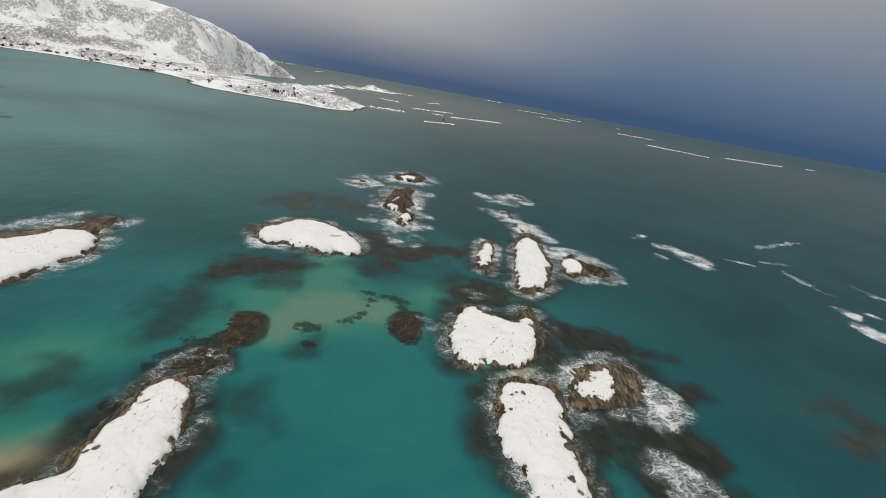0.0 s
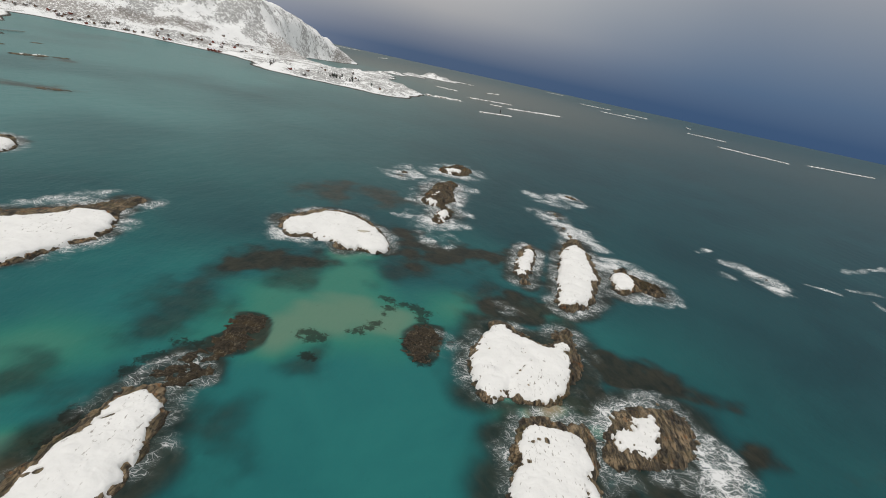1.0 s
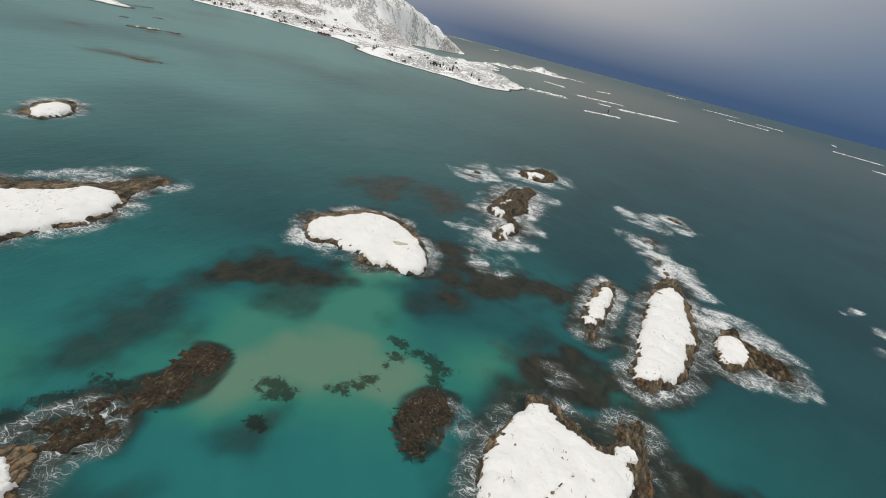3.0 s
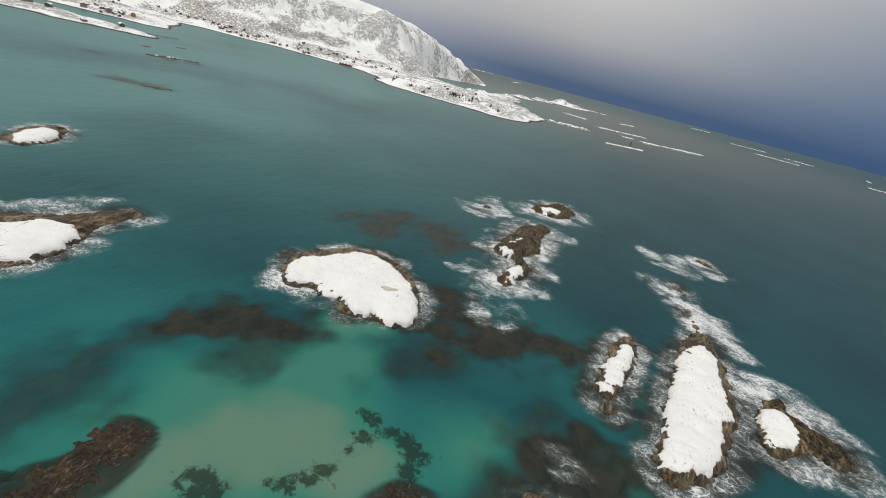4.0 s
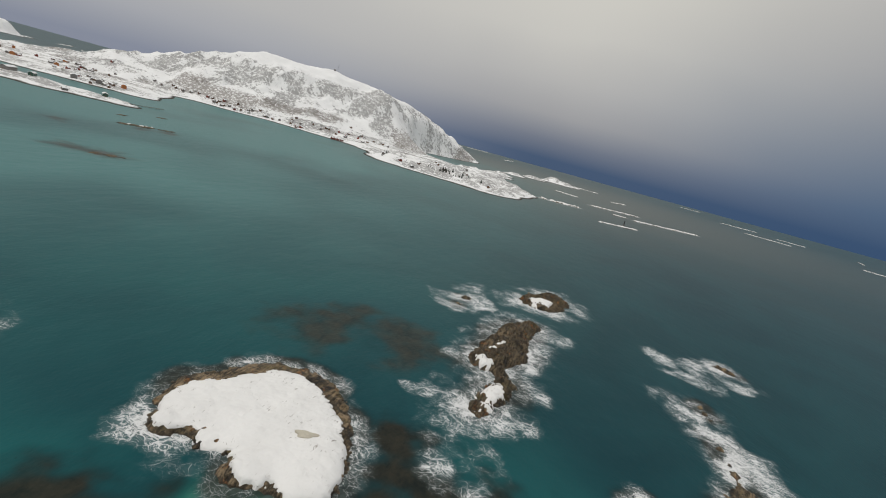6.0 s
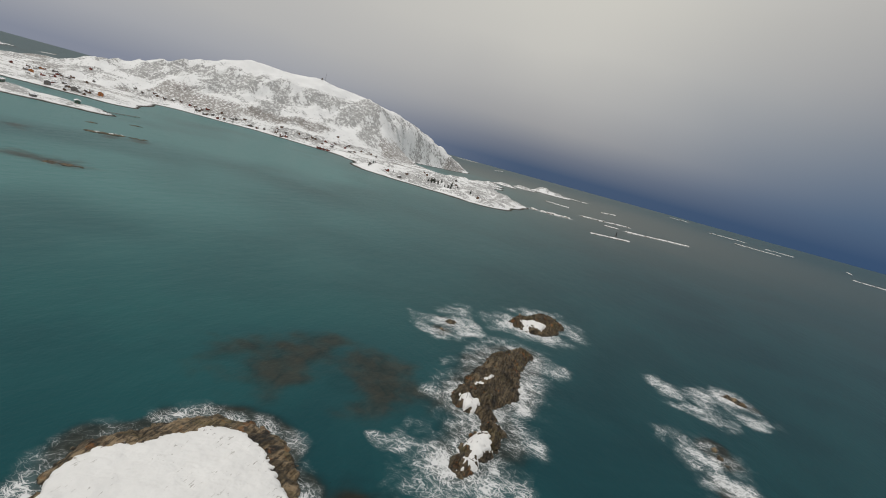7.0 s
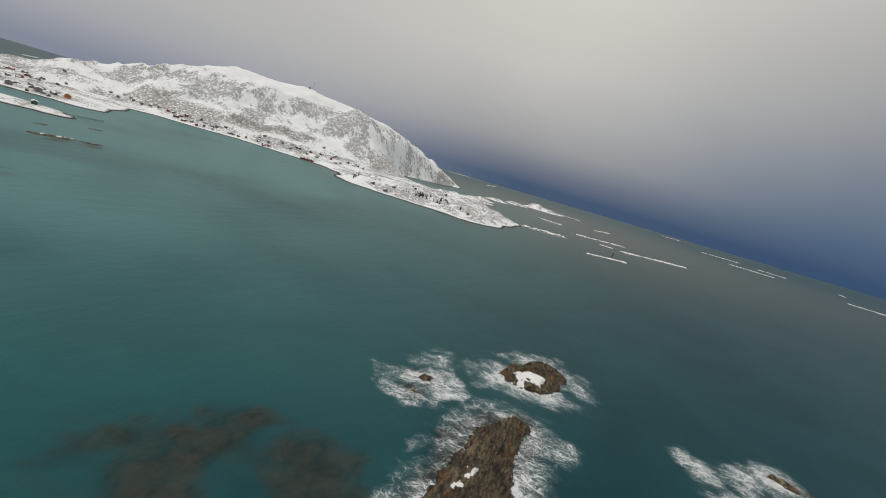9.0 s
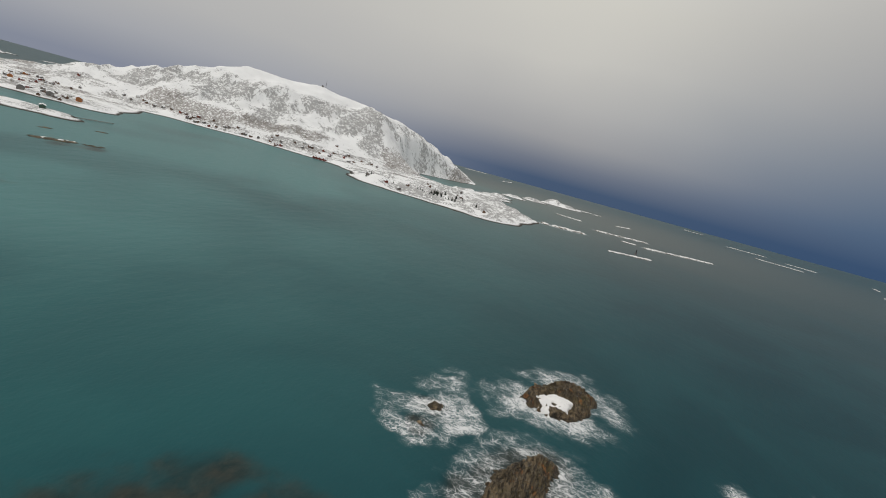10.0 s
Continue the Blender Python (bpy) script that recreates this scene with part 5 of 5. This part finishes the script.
def mast(x, y):
    z = ground_at(x, y)
    base = empty("radio_mast", pose(x, y, z))
    n, h = 8, 24.0
    for i in range(3):
        a = 2 * math.pi * i / 3
        bm = bmesh.new()
        rod(bm, (1.1 * math.cos(a), 1.1 * math.sin(a), -1), (0.25 * math.cos(a), 0.25 * math.sin(a), h), 0.12, 0.08)
        part("leg", bm, STEEL, base)
    for k in range(n):
        z0, z1 = h * k / n, h * (k + 1) / n
        for i in range(3):
            a, b = 2 * math.pi * i / 3, 2 * math.pi * (i + 1) / 3
            r0, r1 = 1.1 - 0.85 * z0 / h, 1.1 - 0.85 * z1 / h
            bm = bmesh.new()
            rod(bm, (r0 * math.cos(a), r0 * math.sin(a), z0), (r1 * math.cos(b), r1 * math.sin(b), z1), 0.06, 0.06, 4)
            part("brace", bm, STEEL, base)
    tagged(base, "slender steel lattice radio mast on the summit", "mast")
    hut = house("hut", "small grey equipment hut on the summit", "hut", 5, 7, 3.0, 1.6, GREY, "")
    hut.matrix_world = pose(x - 9, y - 3, ground_at(x - 9, y - 3) + 0.3, 0, 0, 30)


mast(-842, 1632)


def conifer(seed, tall):
    r = random.Random(seed)
    base = empty("conifer", pose(0, 0, 0))
    bm = bmesh.new()
    rod(bm, (0, 0, -0.6), (0, 0, tall), 0.2, 0.03, 7)
    part("trunk", bm, BARK, base)
    bm = bmesh.new()
    z = 0.8
    while z < tall:
        reach = 0.34 * (tall - z) + 0.25
        for k in range(9):
            a = 2 * math.pi * (k + r.random()) / 9
            q = reach * r.uniform(0.7, 1.1)
            side = Vector((-math.sin(a), math.cos(a), 0)) * q * 0.33
            tip = Vector((q * math.cos(a), q * math.sin(a), z - 0.28 * q))
            top = Vector((0, 0, z + 0.35))
            mid = tip * 0.55 + top * 0.45
            vs = [bm.verts.new(p) for p in (top, mid + side, tip, mid - side, mid + Vector((0, 0, -0.25)))]
            bm.faces.new((vs[0], vs[1], vs[2]))
            bm.faces.new((vs[0], vs[2], vs[3]))
            bm.faces.new((vs[0], vs[4], vs[2]))
        z += 0.5
    part("crown", bm, NEEDLE, base, "dark green needles")
    return tagged(base, "dark spruce standing in the snow", "tree", "grove on the point")


def birch(seed, tall):
    r = random.Random(seed)
    base = empty("birch", pose(0, 0, 0))
    bm = bmesh.new()
    rod(bm, (0, 0, -0.6), (0.2, 0, tall * 0.8), 0.12, 0.03, 6)
    part("trunk", bm, BARK, base)
    bm = bmesh.new()
    for k in range(46):
        a, z0 = r.uniform(0, 6.28), r.uniform(0.25, 0.8) * tall
        q = r.uniform(0.5, 1.0) * tall * 0.28
        p0 = Vector((0.15, 0, z0))
        p1 = p0 + Vector((q * math.cos(a), q * math.sin(a), q * r.uniform(0.4, 1.1)))
        rod(bm, p0, p1, 0.05, 0.015, 3)
        for j in range(2):
            b = a + r.uniform(-0.9, 0.9)
            rod(bm, p0.lerp(p1, 0.55), p0.lerp(p1, 0.55) + Vector((0.6 * q * math.cos(b), 0.6 * q * math.sin(b), 0.5 * q)), 0.03, 0.01, 3)
    part("crown", bm, TWIG, base, "bare leafless twigs")
    return tagged(base, "bare birch tree standing in the snow", "tree", "grove on the point")


rng = random.Random(9)
spruces = [conifer(k, t) for k, t in enumerate((7.5, 9.0, 6.0))]
birches = [birch(k + 20, t) for k, t in enumerate((5.5, 7.0))]
groves = [(-292, 1236, 16, 16), (-262, 1190, 20, 14), (-250, 1215, 16, 10), (-306, 1180, 14, 6), (-400, 1170, 20, 6)]
used_first = set()
for gx, gy, spread, count in groves:
    for i in range(count):
        kind = spruces[i % 3] if i % 3 else birches[i % 2]
        tx, ty = gx + rng.gauss(0, spread), gy + rng.gauss(0, spread)
        m = pose(tx, ty, ground_at(tx, ty), 0, 0, rng.uniform(0, 360))
        if kind in used_first:
            copy_thing(kind, m)
        else:
            used_first.add(kind)
            kind.matrix_world = m
